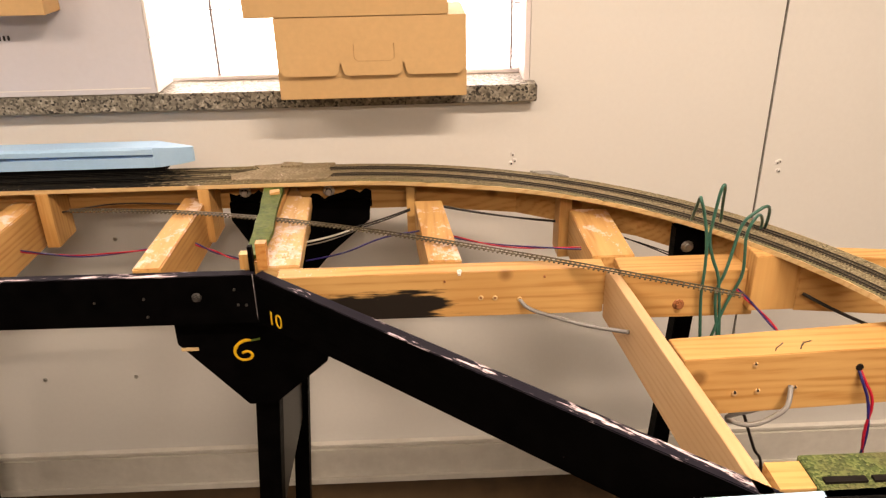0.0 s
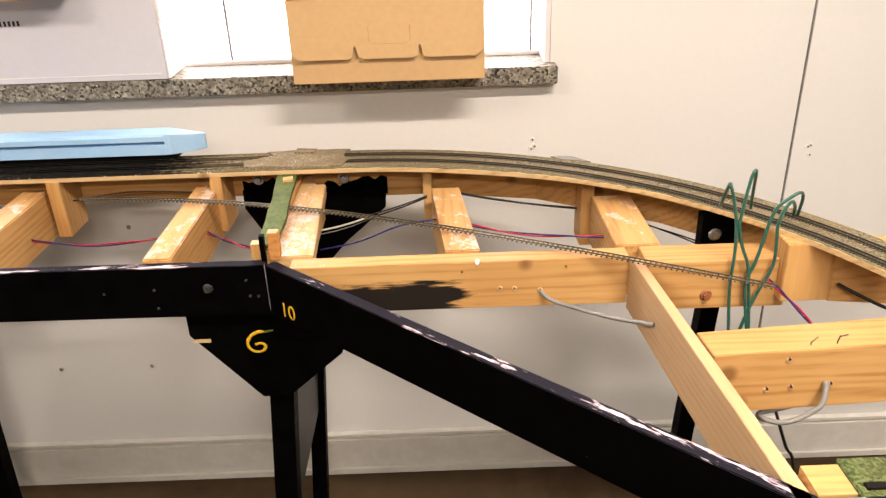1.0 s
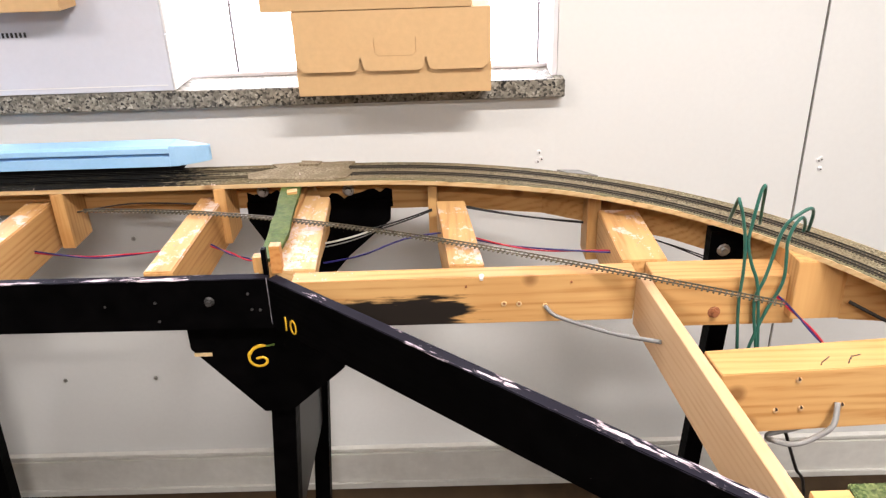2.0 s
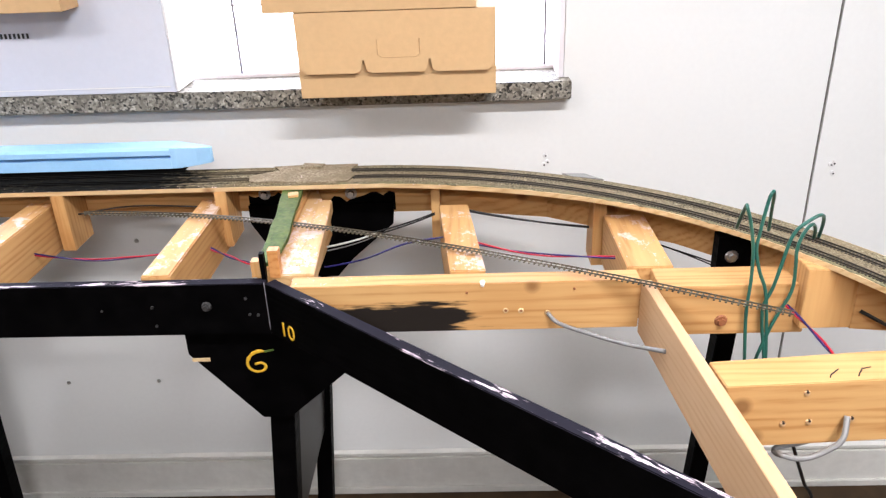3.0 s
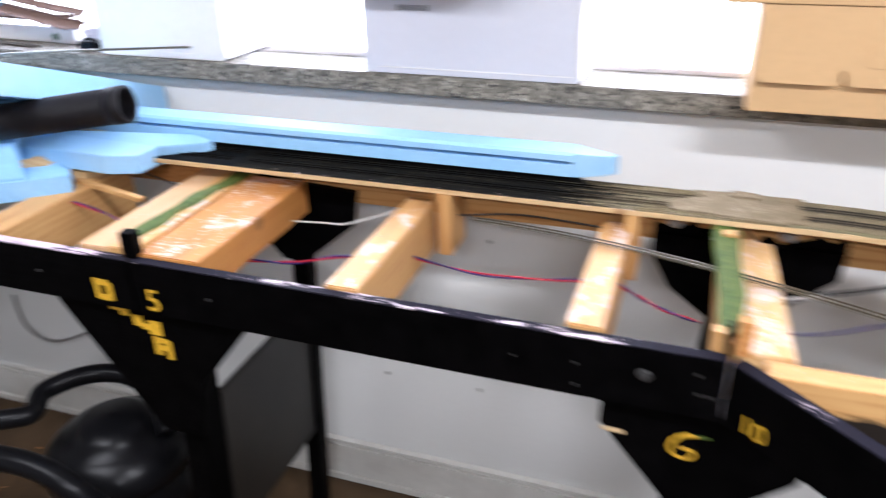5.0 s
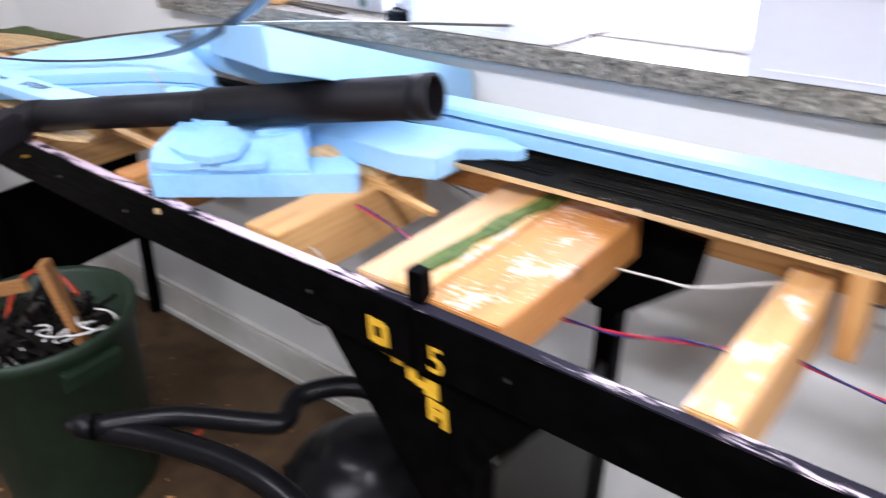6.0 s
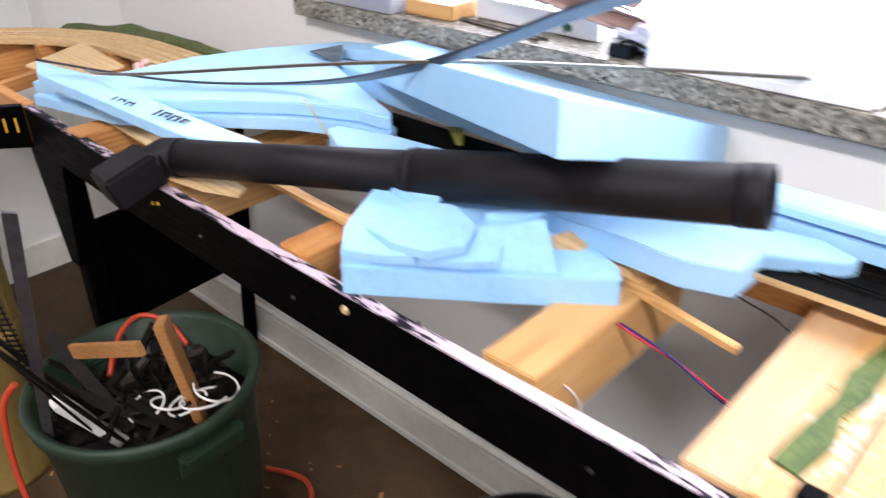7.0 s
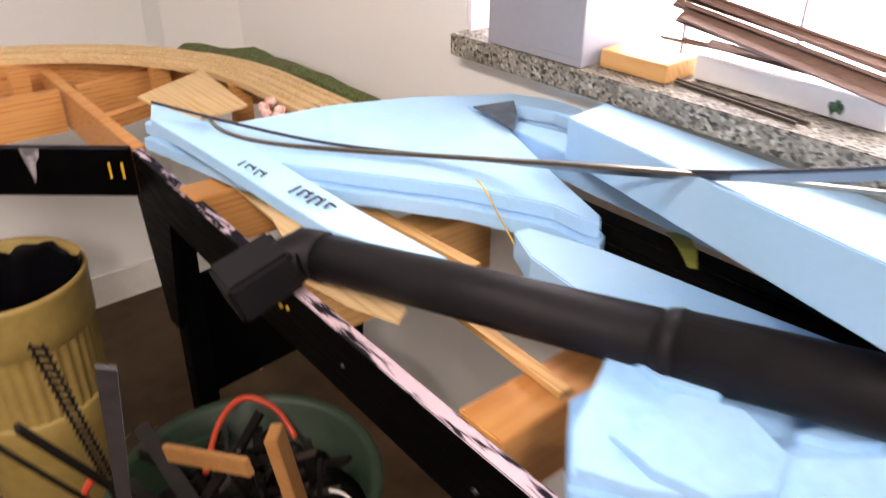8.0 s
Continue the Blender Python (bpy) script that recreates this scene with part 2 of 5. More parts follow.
turf = speckled("scenic_turf", [(0.0, (0.03, 0.05, 0.015)), (0.5, (0.07, 0.105, 0.03)), (1.0, (0.16, 0.19, 0.07))], 350, 0.95, 0.6, shade=(0.11, 0.095, 0.05), shade_scale=14)
green_paint = material("green_scenery_paint", (0.052, 0.092, 0.01), 0.7, scale=160, vary=0.35, bump=0.4, second=(0.13, 0.16, 0.03), second_scale=60, second_amount=0.5)
glue_flake = material("dried_glue", (0.7, 0.55, 0.48), 0.6, scale=80, vary=0.12, bump=0.2, second=(0.7, 0.5, 0.34), second_scale=30, second_amount=0.6)
cork = material("cork_roadbed", (0.55, 0.38, 0.19), 0.85, scale=180, vary=0.25, bump=0.4, second=(0.62, 0.47, 0.27), second_scale=25, second_amount=0.5, stretch=(1, 1, 1))
rail_metal = material("rusty_rail", (0.05, 0.04, 0.028), 0.6, metal=0.2, scale=80, vary=0.3)
tie_plastic = material("brown_sleepers", (0.045, 0.036, 0.026), 0.7, scale=90, vary=0.3)
loose_rail = material("nickel_rail", (0.19, 0.175, 0.14), 0.35, metal=0.8, scale=80, vary=0.2)
black_bed = material("black_painted_bed", (0.0035, 0.0035, 0.0035), 0.8, scale=60, vary=0.5, second=(0.009, 0.008, 0.007), second_scale=25, spec=0.06, bump=0.3)
cardboard = material("cardboard", (0.60, 0.39, 0.19), 0.7, scale=80, vary=0.04, second_scale=3, second_amount=0.12, bump=0.05)
cardboard_dark = material("cardboard_shade", (0.5, 0.31, 0.14), 0.7, scale=80, vary=0.04)
gray_card = material("grey_carton", (0.62, 0.63, 0.69), 0.55, scale=80, vary=0.02, bump=0.04, second=(0.57, 0.58, 0.64), second_scale=3)
dark_card = material("slate_grey_carton", (0.3, 0.3, 0.33), 0.6, scale=80, vary=0.03, bump=0.04)
white_card = material("white_carton", (0.82, 0.81, 0.8), 0.55, scale=80, vary=0.02, bump=0.04)
window_white = material("window_white", (0.82, 0.78, 0.8), 0.45, scale=30, vary=0.04)
mullion_gray = material("mullion_grey", (0.2, 0.18, 0.2), 0.5, scale=30, vary=0.1)
joint_dark = material("dark_joint", (0.12, 0.11, 0.1), 0.7, scale=30, vary=0.2)
yellow_paint = material("yellow_brush_paint", (0.72, 0.42, 0.02), 0.5, scale=120, vary=0.15, bump=0.2)
dull_primer = material("dull_primer", (0.3, 0.28, 0.3), 0.7, scale=90, vary=0.4, second=(0.08, 0.075, 0.08), second_scale=40, second_amount=0.9)
ink = material("black_ink", (0.02, 0.02, 0.025), 0.6, scale=50, vary=0.1, bump=0)
dull_steel = material("dull_screw", (0.09, 0.087, 0.085), 0.5, metal=0.7, scale=90, vary=0.2)
zinc = material("zinc_washer", (0.55, 0.55, 0.54), 0.4, metal=0.3, scale=90, vary=0.15)
steel = material("zinc_screw", (0.5, 0.5, 0.48), 0.35, metal=0.9, scale=90, vary=0.1)
pipe_black = material("black_pvc", (0.009, 0.008, 0.0095), 0.5, scale=60, vary=0.2, bump=0.04, second=(0.014, 0.012, 0.013), second_scale=7, spec=0.14)
rubber = material("black_rubber", (0.005, 0.005, 0.006), 0.3, scale=60, vary=0.2, bump=0.05, spec=0.15)
bin_green = material("green_bin_plastic", (0.009, 0.024, 0.011), 0.55, scale=30, vary=0.25, bump=0.1, second=(0.017, 0.036, 0.019), second_scale=9)
bin_yellow = material("faded_yellow_plastic", (0.31, 0.215, 0.06), 0.55, scale=30, vary=0.14, bump=0.06, second=(0.21, 0.14, 0.045), second_scale=6)
bag_black = material("black_bin_bag", (0.003, 0.003, 0.004), 0.22, scale=25, vary=0.3, bump=0.8, spec=0.2)
wire_red = material("red_wire", (0.5, 0.012, 0.035), 0.4, scale=30, vary=0.1, bump=0)
wire_blue = material("blue_wire", (0.014, 0.012, 0.12), 0.4, scale=30, vary=0.1, bump=0)
wire_black = material("black_wire", (0.01, 0.01, 0.01), 0.4, scale=30, vary=0.1, bump=0)
wire_gray = material("grey_cable", (0.24, 0.235, 0.23), 0.45, scale=30, vary=0.1, bump=0)
wire_white = material("white_wire", (0.7, 0.68, 0.65), 0.4, scale=30, vary=0.1, bump=0)
wire_green = material("green_wire", (0.025, 0.12, 0.09), 0.35, scale=30, vary=0.15, bump=0)
wire_orange = material("orange_cord", (0.5, 0.055, 0.02), 0.4, scale=30, vary=0.1, bump=0)
brown_strip = material("brown_model_siding", (0.17, 0.1, 0.075), 0.6, scale=60, vary=0.25, stretch=(1, 8, 8), second=(0.28, 0.18, 0.14), second_scale=8)
knot_brown = material("rusty_knot", (0.27, 0.1, 0.04), 0.6, scale=60, vary=0.3)
brown_dark = material("dark_brown_board", (0.035, 0.026, 0.02), 0.6, scale=50, vary=0.4)
strap_grey = material("grey_blue_strap", (0.03, 0.032, 0.045), 0.28, scale=40, vary=0.25, bump=0.04)
bush_green = material("model_bush_green", (0.035, 0.11, 0.06), 0.9, scale=240, vary=0.6, bump=0.8, second=(0.08, 0.17, 0.11), second_scale=90, second_amount=0.7)
pink_fluff = material("pink_foam_scraps", (0.7, 0.36, 0.32), 0.9, scale=120, vary=0.3, bump=0.6, second=(0.75, 0.6, 0.5), second_scale=60, second_amount=0.8)
yellow_green = material("yellow_green_paper", (0.3, 0.3, 0.05), 0.7, scale=60, vary=0.2, bump=0.1)
# dark slate colour standing in for shade in the foam notch
notch_slate = material("slate_notch_shade", (0.07, 0.1, 0.13), 0.4, scale=40, vary=0.35, bump=0.5, second=(0.02, 0.03, 0.045), second_scale=30, second_amount=0.8)
milky = material("milky_plastic_bag", (0.7, 0.68, 0.74), 0.35, scale=60, vary=0.1, bump=0.5)
brown_slate = material("grey_brown_strip", (0.045, 0.042, 0.05), 0.6, scale=40, vary=0.4, second=(0.07, 0.055, 0.045), second_scale=8)
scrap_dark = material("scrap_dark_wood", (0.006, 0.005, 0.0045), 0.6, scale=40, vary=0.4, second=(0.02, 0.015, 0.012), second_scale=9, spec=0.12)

glow = bpy.data.materials.new("daylight")
glow.use_nodes = True
em = glow.node_tree.nodes.new("ShaderNodeEmission")
em.inputs[0].default_value, em.inputs[1].default_value = (0.97, 0.97, 1, 1), 10.0
glow.node_tree.links.new(em.outputs[0], glow.node_tree.nodes["Material Output"].inputs[0])


# ---- mesh helpers ----
def mesh_object(name, bm, mat, parent=None, label="", bevel=0.0):
    if bevel:
        bmesh.ops.bevel(bm, geom=[e for e in bm.edges if e.is_manifold and e.calc_face_angle(0) > 0.6], offset=bevel * 0.55, segments=2, affect="EDGES", clamp_overlap=True)
    data = bpy.data.meshes.new(name)
    bm.to_mesh(data)
    bm.free()
    mats = mat if isinstance(mat, (list, tuple)) else [mat]
    for mm in mats:
        data.materials.append(mm)
    ob = new(name, data)
    if parent:
        ob.parent = parent
    if label:
        ob["label"] = label
    return ob


def part(name, bm, mat, parent, label="", bevel=0.0):
    return mesh_object(name, bm, mat, parent, label, bevel)


def thing(name, label, category, group="", kind=""):
    return tagged(new(name), label, category, group, kind)


def box(x0, x1, y0, y1, z0, z1, bm=None):
    bm = bm or bmesh.new()
    c = bmesh.ops.create_cube(bm, size=1)["verts"]
    bmesh.ops.transform(bm, matrix=Matrix.Translation(((x0 + x1) / 2, (y0 + y1) / 2, (z0 + z1) / 2)) @ Matrix.Diagonal((x1 - x0, y1 - y0, z1 - z0, 1)), verts=c)
    return bm


def board(a, b, thick, z0, z1, side=1):
    """An upright board whose face runs from a to b in plan; its thickness lies to the left of that line (side 1) or the right."""
    a, b = Vector((*a, 0)), Vector((*b, 0))
    d = (b - a).normalized()
    n = Vector((-d.y, d.x, 0)) * thick * side
    return prism([a, b, b + n, a + n], z0, z1)


def prism(points, z0, z1):
    bm = bmesh.new()
    lo = [bm.verts.new((p[0], p[1], z0)) for p in points]
    hi = [bm.verts.new((p[0], p[1], z1)) for p in points]
    k = len(lo)
    bm.faces.new(lo), bm.faces.new(hi)
    for i in range(k):
        bm.faces.new((lo[i], lo[(i + 1) % k], hi[(i + 1) % k], hi[i]))
    bmesh.ops.recalc_face_normals(bm, faces=bm.faces)
    return bm


def slab_xz(points, y0, y1):
    """A flat plate with an outline in x and z, between two y."""
    bm = prism([(p[0], p[1]) for p in points], 0, 1)
    for v in bm.verts:
        v.co = Vector((v.co.x, y0 + (y1 - y0) * v.co.z, v.co.y))
    bmesh.ops.recalc_face_normals(bm, faces=bm.faces)
    return bm


def ribbon(path, section, closed_section=True):
    """Sweeps a section (list of (offset to the left, height)) along a plan path of points (x, y, z)."""
    bm = bmesh.new()
    rows = []
    for i, p in enumerate(path):
        p = Vector(p)
        d = (Vector(path[min(i + 1, len(path) - 1)]) - Vector(path[max(i - 1, 0)]))
        d.z = 0
        d.normalize()
        n = Vector((-d.y, d.x, 0))
        rows.append([bm.verts.new(p + n * o + Vector((0, 0, h))) for o, h in section])
    k = len(section)
    for r, q in zip(rows, rows[1:]):
        for i in range(k if closed_section else k - 1):
            bm.faces.new((r[i], r[(i + 1) % k], q[(i + 1) % k], q[i]))
    if closed_section:
        bm.faces.new(rows[0]), bm.faces.new(rows[-1])
    bmesh.ops.recalc_face_normals(bm, faces=bm.faces)
    return bm


def smoothed(points, steps=8):
    """Catmull-Rom points through a short list of points."""
    pts, out = [Vector(p) for p in points], []
    for i in range(len(pts) - 1):
        p0, p1, p2, p3 = pts[max(i - 1, 0)], pts[i], pts[i + 1], pts[min(i + 2, len(pts) - 1)]
        for j in range(steps):
            t = j / steps
            out.append(0.5 * ((2 * p1) + (p2 - p0) * t + (2 * p0 - 5 * p1 + 4 * p2 - p3) * t * t + (3 * p1 - p0 - 3 * p2 + p3) * t ** 3))
    return out + [pts[-1]]


def tube(points, radius, sides=8, bm=None, smooth=4):
    """A round tube through points, rounded by Catmull-Rom."""
    pts = [Vector(p) for p in points]
    if len(pts) > 2 and smooth:
        out = []
        for i in range(len(pts) - 1):
            p0, p1, p2, p3 = pts[max(i - 1, 0)], pts[i], pts[i + 1], pts[min(i + 2, len(pts) - 1)]
            for j in range(smooth):
                t = j / smooth
                out.append(0.5 * ((2 * p1) + (p2 - p0) * t + (2 * p0 - 5 * p1 + 4 * p2 - p3) * t * t + (3 * p1 - p0 - 3 * p2 + p3) * t ** 3))
        pts = out + [pts[-1]]
    bm = bm or bmesh.new()
    rings = []
    side = None
    for i, p in enumerate(pts):
        d = (pts[min(i + 1, len(pts) - 1)] - pts[max(i - 1, 0)]).normalized()
        if side is None:
            side = d.orthogonal().normalized()
        side = (side - d * side.dot(d)).normalized()
        up = d.cross(side)
        r = radius[min(i, len(radius) - 1)] if isinstance(radius, (list, tuple)) else radius
        rings.append([bm.verts.new(p + (side * math.cos(a) + up * math.sin(a)) * r) for a in [2 * math.pi * k / sides for k in range(sides)]])
    for r, q in zip(rings, rings[1:]):
        for k in range(sides):
            bm.faces.new((r[k], r[(k + 1) % sides], q[(k + 1) % sides], q[k])).smooth = True
    bm.faces.new(rings[0]), bm.faces.new(rings[-1])
    bmesh.ops.recalc_face_normals(bm, faces=bm.faces)
    return bm



def sheet(points, thick, bm=None):
    """A slab whose upper outline is given as (x, y, z) points; it hangs down by its thickness."""
    bm = bm or bmesh.new()
    hi = [bm.verts.new(p) for p in points]
    lo = [bm.verts.new((p[0], p[1], p[2] - thick)) for p in points]
    k = len(hi)
    faces = [bm.faces.new(hi), bm.faces.new(lo)]
    for i in range(k):
        faces.append(bm.faces.new((hi[i], hi[(i + 1) % k], lo[(i + 1) % k], lo[i])))
    bmesh.ops.recalc_face_normals(bm, faces=faces)
    bmesh.ops.triangulate(bm, faces=faces[:2])
    return bm


def bar(a, b, wide, high, bm=None, turn=0.0):
    """A straight bar of rectangular section from a to b."""
    a, b = Vector(a), Vector(b)
    d = b - a
    m = Matrix.Translation((a + b) / 2) @ d.to_track_quat("X", "Z").to_matrix().to_4x4() @ Matrix.Rotation(radians(turn), 4, "X")
    bm = bm or bmesh.new()
    c = bmesh.ops.create_cube(bm, size=1)["verts"]
    bmesh.ops.transform(bm, matrix=m @ Matrix.Diagonal((d.length, wide, high, 1)), verts=c)
    return bm


def lathe(profile, centre, sides=40, flutes=0, depth=0.0, capped=True):
    """Turns a profile of (radius, height) about an upright axis; flutes: shallow ribs round it."""
    bm = bmesh.new()
    rings = []
    for r, h in profile:
        ring = []
        for k in range(sides):
            a = 2 * math.pi * k / sides
            rr = r * (1 - depth * (0.5 + 0.5 * math.cos(flutes * a))) if flutes else r
            ring.append(bm.verts.new((centre[0] + rr * math.cos(a), centre[1] + rr * math.sin(a), centre[2] + h)))
        rings.append(ring)
    for r, q in zip(rings, rings[1:]):
        for k in range(sides):
            bm.faces.new((r[k], r[(k + 1) % sides], q[(k + 1) % sides], q[k])).smooth = True
    if capped:
        bm.faces.new(rings[0])
    bmesh.ops.recalc_face_normals(bm, faces=bm.faces)
    return bm


def lettering(text, size, m, mat, parent, name="number"):
    """Painted characters in the built-in font, a thin film at the pose m."""
    curve = bpy.data.curves.new(name, "FONT")
    curve.body, curve.size, curve.extrude, curve.offset = text, size, 0.0006, -0.0002
    ob = bpy.data.objects.new(name, curve)
    scene.collection.objects.link(ob)
    data = bpy.data.meshes.new_from_object(ob.evaluated_get(bpy.context.evaluated_depsgraph_get()))
    bpy.data.objects.remove(ob)
    data.transform(m)
    data.materials.clear()
    data.materials.append(mat)
    out = new(name, data)
    out.parent = parent
    return out


def screws(name, places, radius, normal, mat, parent, label=""):
    """Small round screw heads, each a part."""
    for p in places:
        bm = bmesh.new()
        bmesh.ops.create_cone(bm, cap_ends=True, segments=10, radius1=radius, radius2=radius * 0.75, depth=0.004)
        turn = Vector(normal).to_track_quat("Z", "Y").to_matrix().to_4x4()
        bmesh.ops.transform(bm, matrix=Matrix.Translation(p) @ turn, verts=bm.verts)
        if radius > 0.008:
            hexa = bmesh.ops.create_cone(bm, cap_ends=True, segments=6, radius1=radius * 0.55, radius2=radius * 0.5, depth=0.006)["verts"]
            bmesh.ops.transform(bm, matrix=Matrix.Translation(Vector(p) + Vector(normal) * 0.004) @ turn, verts=hexa)
        part(name, bm, mat, parent, label)


def carved(points, thick, hollow, seed, jitter=0.006):
    """A hand-carved foam lump: a slab whose upper face is hacked into uneven steps and hollows."""
    bm = sheet(points, thick)
    bmesh.ops.subdivide_edges(bm, edges=bm.edges, cuts=5, use_grid_fill=True)
    low_z = min(v.co.z for v in bm.verts)
    for v in bm.verts:
        if v.co.z > low_z + thick * 0.6:
            h = noise.noise(Vector((v.co.x * 9 + seed, v.co.y * 9, seed)))
            h = 0.45 * h + 0.55 * round(h * 2.6) / 2.6
            v.co.z += hollow * h
        v.co += Vector((noise.noise(v.co * 19 + Vector((seed, 0, 0))), noise.noise(v.co * 19 + Vector((0, seed, 0))), 0)) * jitter
    bmesh.ops.triangulate(bm, faces=bm.faces)
    return bm


def crumbs(x0, x1, y0, y1, z, count, size, mat, parent, seed):
    """Loose flakes of dried glue and plaster, strewn on an upper face."""
    rnd = random.Random(seed)
    verts, faces = [], []
    for k in range(count):
        cx, cy, r = rnd.uniform(x0, x1), rnd.uniform(y0, y1), size * rnd.uniform(0.4, 1.3)
        a0, h = rnd.uniform(0, 6.28), r * rnd.uniform(0.25, 0.7)
        n, base = 5, len(verts)
        verts += [(cx + r * rnd.uniform(0.6, 1.2) * math.cos(a0 + 6.28 * i / n), cy + r * rnd.uniform(0.6, 1.2) * math.sin(a0 + 6.28 * i / n), z - 0.0005) for i in range(n)]
        verts.append((cx + r * rnd.uniform(-0.3, 0.3), cy + r * rnd.uniform(-0.3, 0.3), z + h))
        faces += [(base + i, base + (i + 1) % n, base + n) for i in range(n)]
    data = bpy.data.meshes.new("glue_crumb")
    data.from_pydata(verts, [], faces)
    data.materials.append(mat)
    ob = new("glue_crumb", data)
    ob.parent = parent
    tagged(ob, kind="stuff")


# ---- room ----
WALL, SILL_L, SILL_R, SILL_Z, HEAD = 1.9, -2.385, 0.316, 1.108, 2.25
PANE = 1.985
END = -3.75
tagged(mesh_object("floor", box(-4.0, 3.2, -3.6, 2.3, -0.1, 0), floor_brown), "dark brown scuffed floor", "floor", kind="structure")
tagged(mesh_object("ceiling", box(-4.0, 3.2, -3.6, 2.3, 2.7, 2.8), ceiling_low_bounce), "unseen ceiling, greyed to cut bounced light", "ceiling", kind="structure")
tagged(mesh_object("wall_north_1", box(END, SILL_L, WALL, WALL + 0.3, 0, 2.7), wall_paint), "cream painted wall beside the window", "wall", kind="structure")
JOINT = 0.87
tagged(mesh_object("wall_north_2", box(SILL_R, JOINT - 0.003, WALL, WALL + 0.3, 0, 2.7), wall_paint), "cream painted wall panel beside the window", "wall", kind="structure")
tagged(mesh_object("wall_north_3", box(JOINT + 0.003, 3.2, WALL, WALL + 0.3, 0, 2.7), wall_paint), "cream painted wall panel beyond an open joint", "wall", kind="structure")
tagged(mesh_object("wall_joint", box(JOINT - 0.003, JOINT + 0.003, WALL + 0.006, WALL + 0.3, 0, 2.7), joint_dark), "dark open joint between wall panels", "joint", kind="structure")
tagged(mesh_object("wall_north_4", box(SILL_L, SILL_R, WALL, WALL + 0.3, 0, SILL_Z - 0.038), wall_paint), "cream painted wall below the window sill", "wall", kind="structure")
tagged(mesh_object("wall_north_5", box(SILL_L, SILL_R, WALL, WALL + 0.3, HEAD, 2.7), wall_paint), "cream painted wall above the window", "wall", kind="structure")
tagged(mesh_object("wall_west", box(END - 0.2, END, -3.6, 2.2, 0, 2.7), wall_paint), "cream painted end wall", "wall", kind="structure")
tagged(mesh_object("wall_pier", prism([(END, WALL - 0.11), (-3.6, WALL - 0.11), (-3.305, WALL - 0.001), (END, WALL - 0.001)], 0, 2.7), wall_paint), "cream painted splayed corner of the room", "wall", kind="structure")
# unseen closing walls, coloured darker than the seen ones to weaken bounce
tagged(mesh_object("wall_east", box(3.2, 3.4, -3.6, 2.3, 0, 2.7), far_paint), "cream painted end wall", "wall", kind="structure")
tagged(mesh_object("wall_south", box(-4.0, 3.4, -3.8, -3.6, 0, 2.7), far_paint), "unseen back wall, darkened to cut bounced light", "wall", kind="structure")
tagged(mesh_object("window_sill", box(SILL_L, SILL_R + 0.012, WALL - 0.038, PANE + 0.05, SILL_Z - 0.038, SILL_Z), granite, bevel=0.004), "speckled grey granite window sill", "window sill", kind="structure")
tagged(mesh_object("backdrop", box(-3.4, 1.4, 2.9, 2.92, 0.2, 3.4), glow), "bright overcast daylight", "backdrop", kind="structure")

window = tagged(new("window_1"), "white painted metal window with thin bars", "window", kind="structure")
part("window_jamb", box(SILL_R - 0.012, SILL_R - 0.001, WALL + 0.002, PANE + 0.05, SILL_Z, HEAD), window_white, window)
part("window_jamb", box(SILL_L + 0.001, SILL_L + 0.012, WALL + 0.002, PANE + 0.05, SILL_Z, HEAD), window_white, window)
part("window_frame", box(SILL_L + 0.012, SILL_R - 0.012, PANE, PANE + 0.03, SILL_Z, SILL_Z + 0.009), window_white, window, bevel=0.003)
for x in (-1.995, -1.82, -0.385, 0.285):
    part("window_bar", box(x - 0.0022, x + 0.0022, PANE + 0.004, PANE + 0.016, SILL_Z + 0.009, HEAD), mullion_gray, window)
for z in (1.262, 1.6, 1.94):
    part("window_bar", box(SILL_L + 0.012, SILL_R - 0.012, PANE + 0.006, PANE + 0.016, z - 0.0008, z + 0.0008), mullion_gray, window)

baseboard = tagged(new("baseboard"), "cream painted baseboard with a moulded top edge", "baseboard", kind="structure")
part("board", box(END, 3.2, WALL - 0.014, WALL - 0.001, 0, 0.112), base_paint, baseboard)
part("moulding", slab_xz([(0, 0.112), (0.006, 0.114), (0.012, 0.122), (0.012, 0.13), (0, 0.134)], 0, 1), base_paint, baseboard)
moulding = baseboard.children[-1]
for v in moulding.data.vertices:
    v.co = Vector((END + (3.2 - END) * v.co.y, WALL - 0.002 - v.co.x * 1.0, v.co.z))
part("shoe", box(END, 3.2, WALL - 0.022, WALL - 0.014, 0, 0.02), base_paint, baseboard, bevel=0.003)
part("board", box(END + 0.001, END + 0.014, -3.6, WALL - 0.014, 0, 0.112), base_paint, baseboard)

marks = tagged(new("wall_screw_holes"), "small dark screw plugs in the painted wall", "screw holes", kind="structure")
screws("plug", [(-0.662, WALL - 0.001, 0.757), (-0.917, WALL - 0.001, 0.366), (-0.685, WALL - 0.001, 0.366)], 0.006, (0, -1, 0), steel, marks)
for x, z in ((0.281, 0.938), (0.278, 0.917), (0.286, 0.923), (0.912, 0.902), (0.906, 0.899), (0.913, 0.879)):
    screws("plug", [(x, WALL - 0.001, z)], 0.0055, (0, -1, 0), white_card, marks)
    screws("plug_hole", [(x + 0.001, WALL - 0.002, z - 0.001)], 0.0024, (0, -1, 0), scrap_dark, marks)


# ---- benchwork ----
TOP, DEEP = 0.943, 0.089
A, C5, C11 = (-0.205, 1.313), (-1.068, 1.322), (-2.626, 1.348)
BED = 0.985
PLY = 0.9765
CX, CY, RC = -0.1, 0.81, 0.865


def main_line(x_from, turn_to, z, n=56):
    """The middle of the roadbed: straight along the wall, then round the bend."""
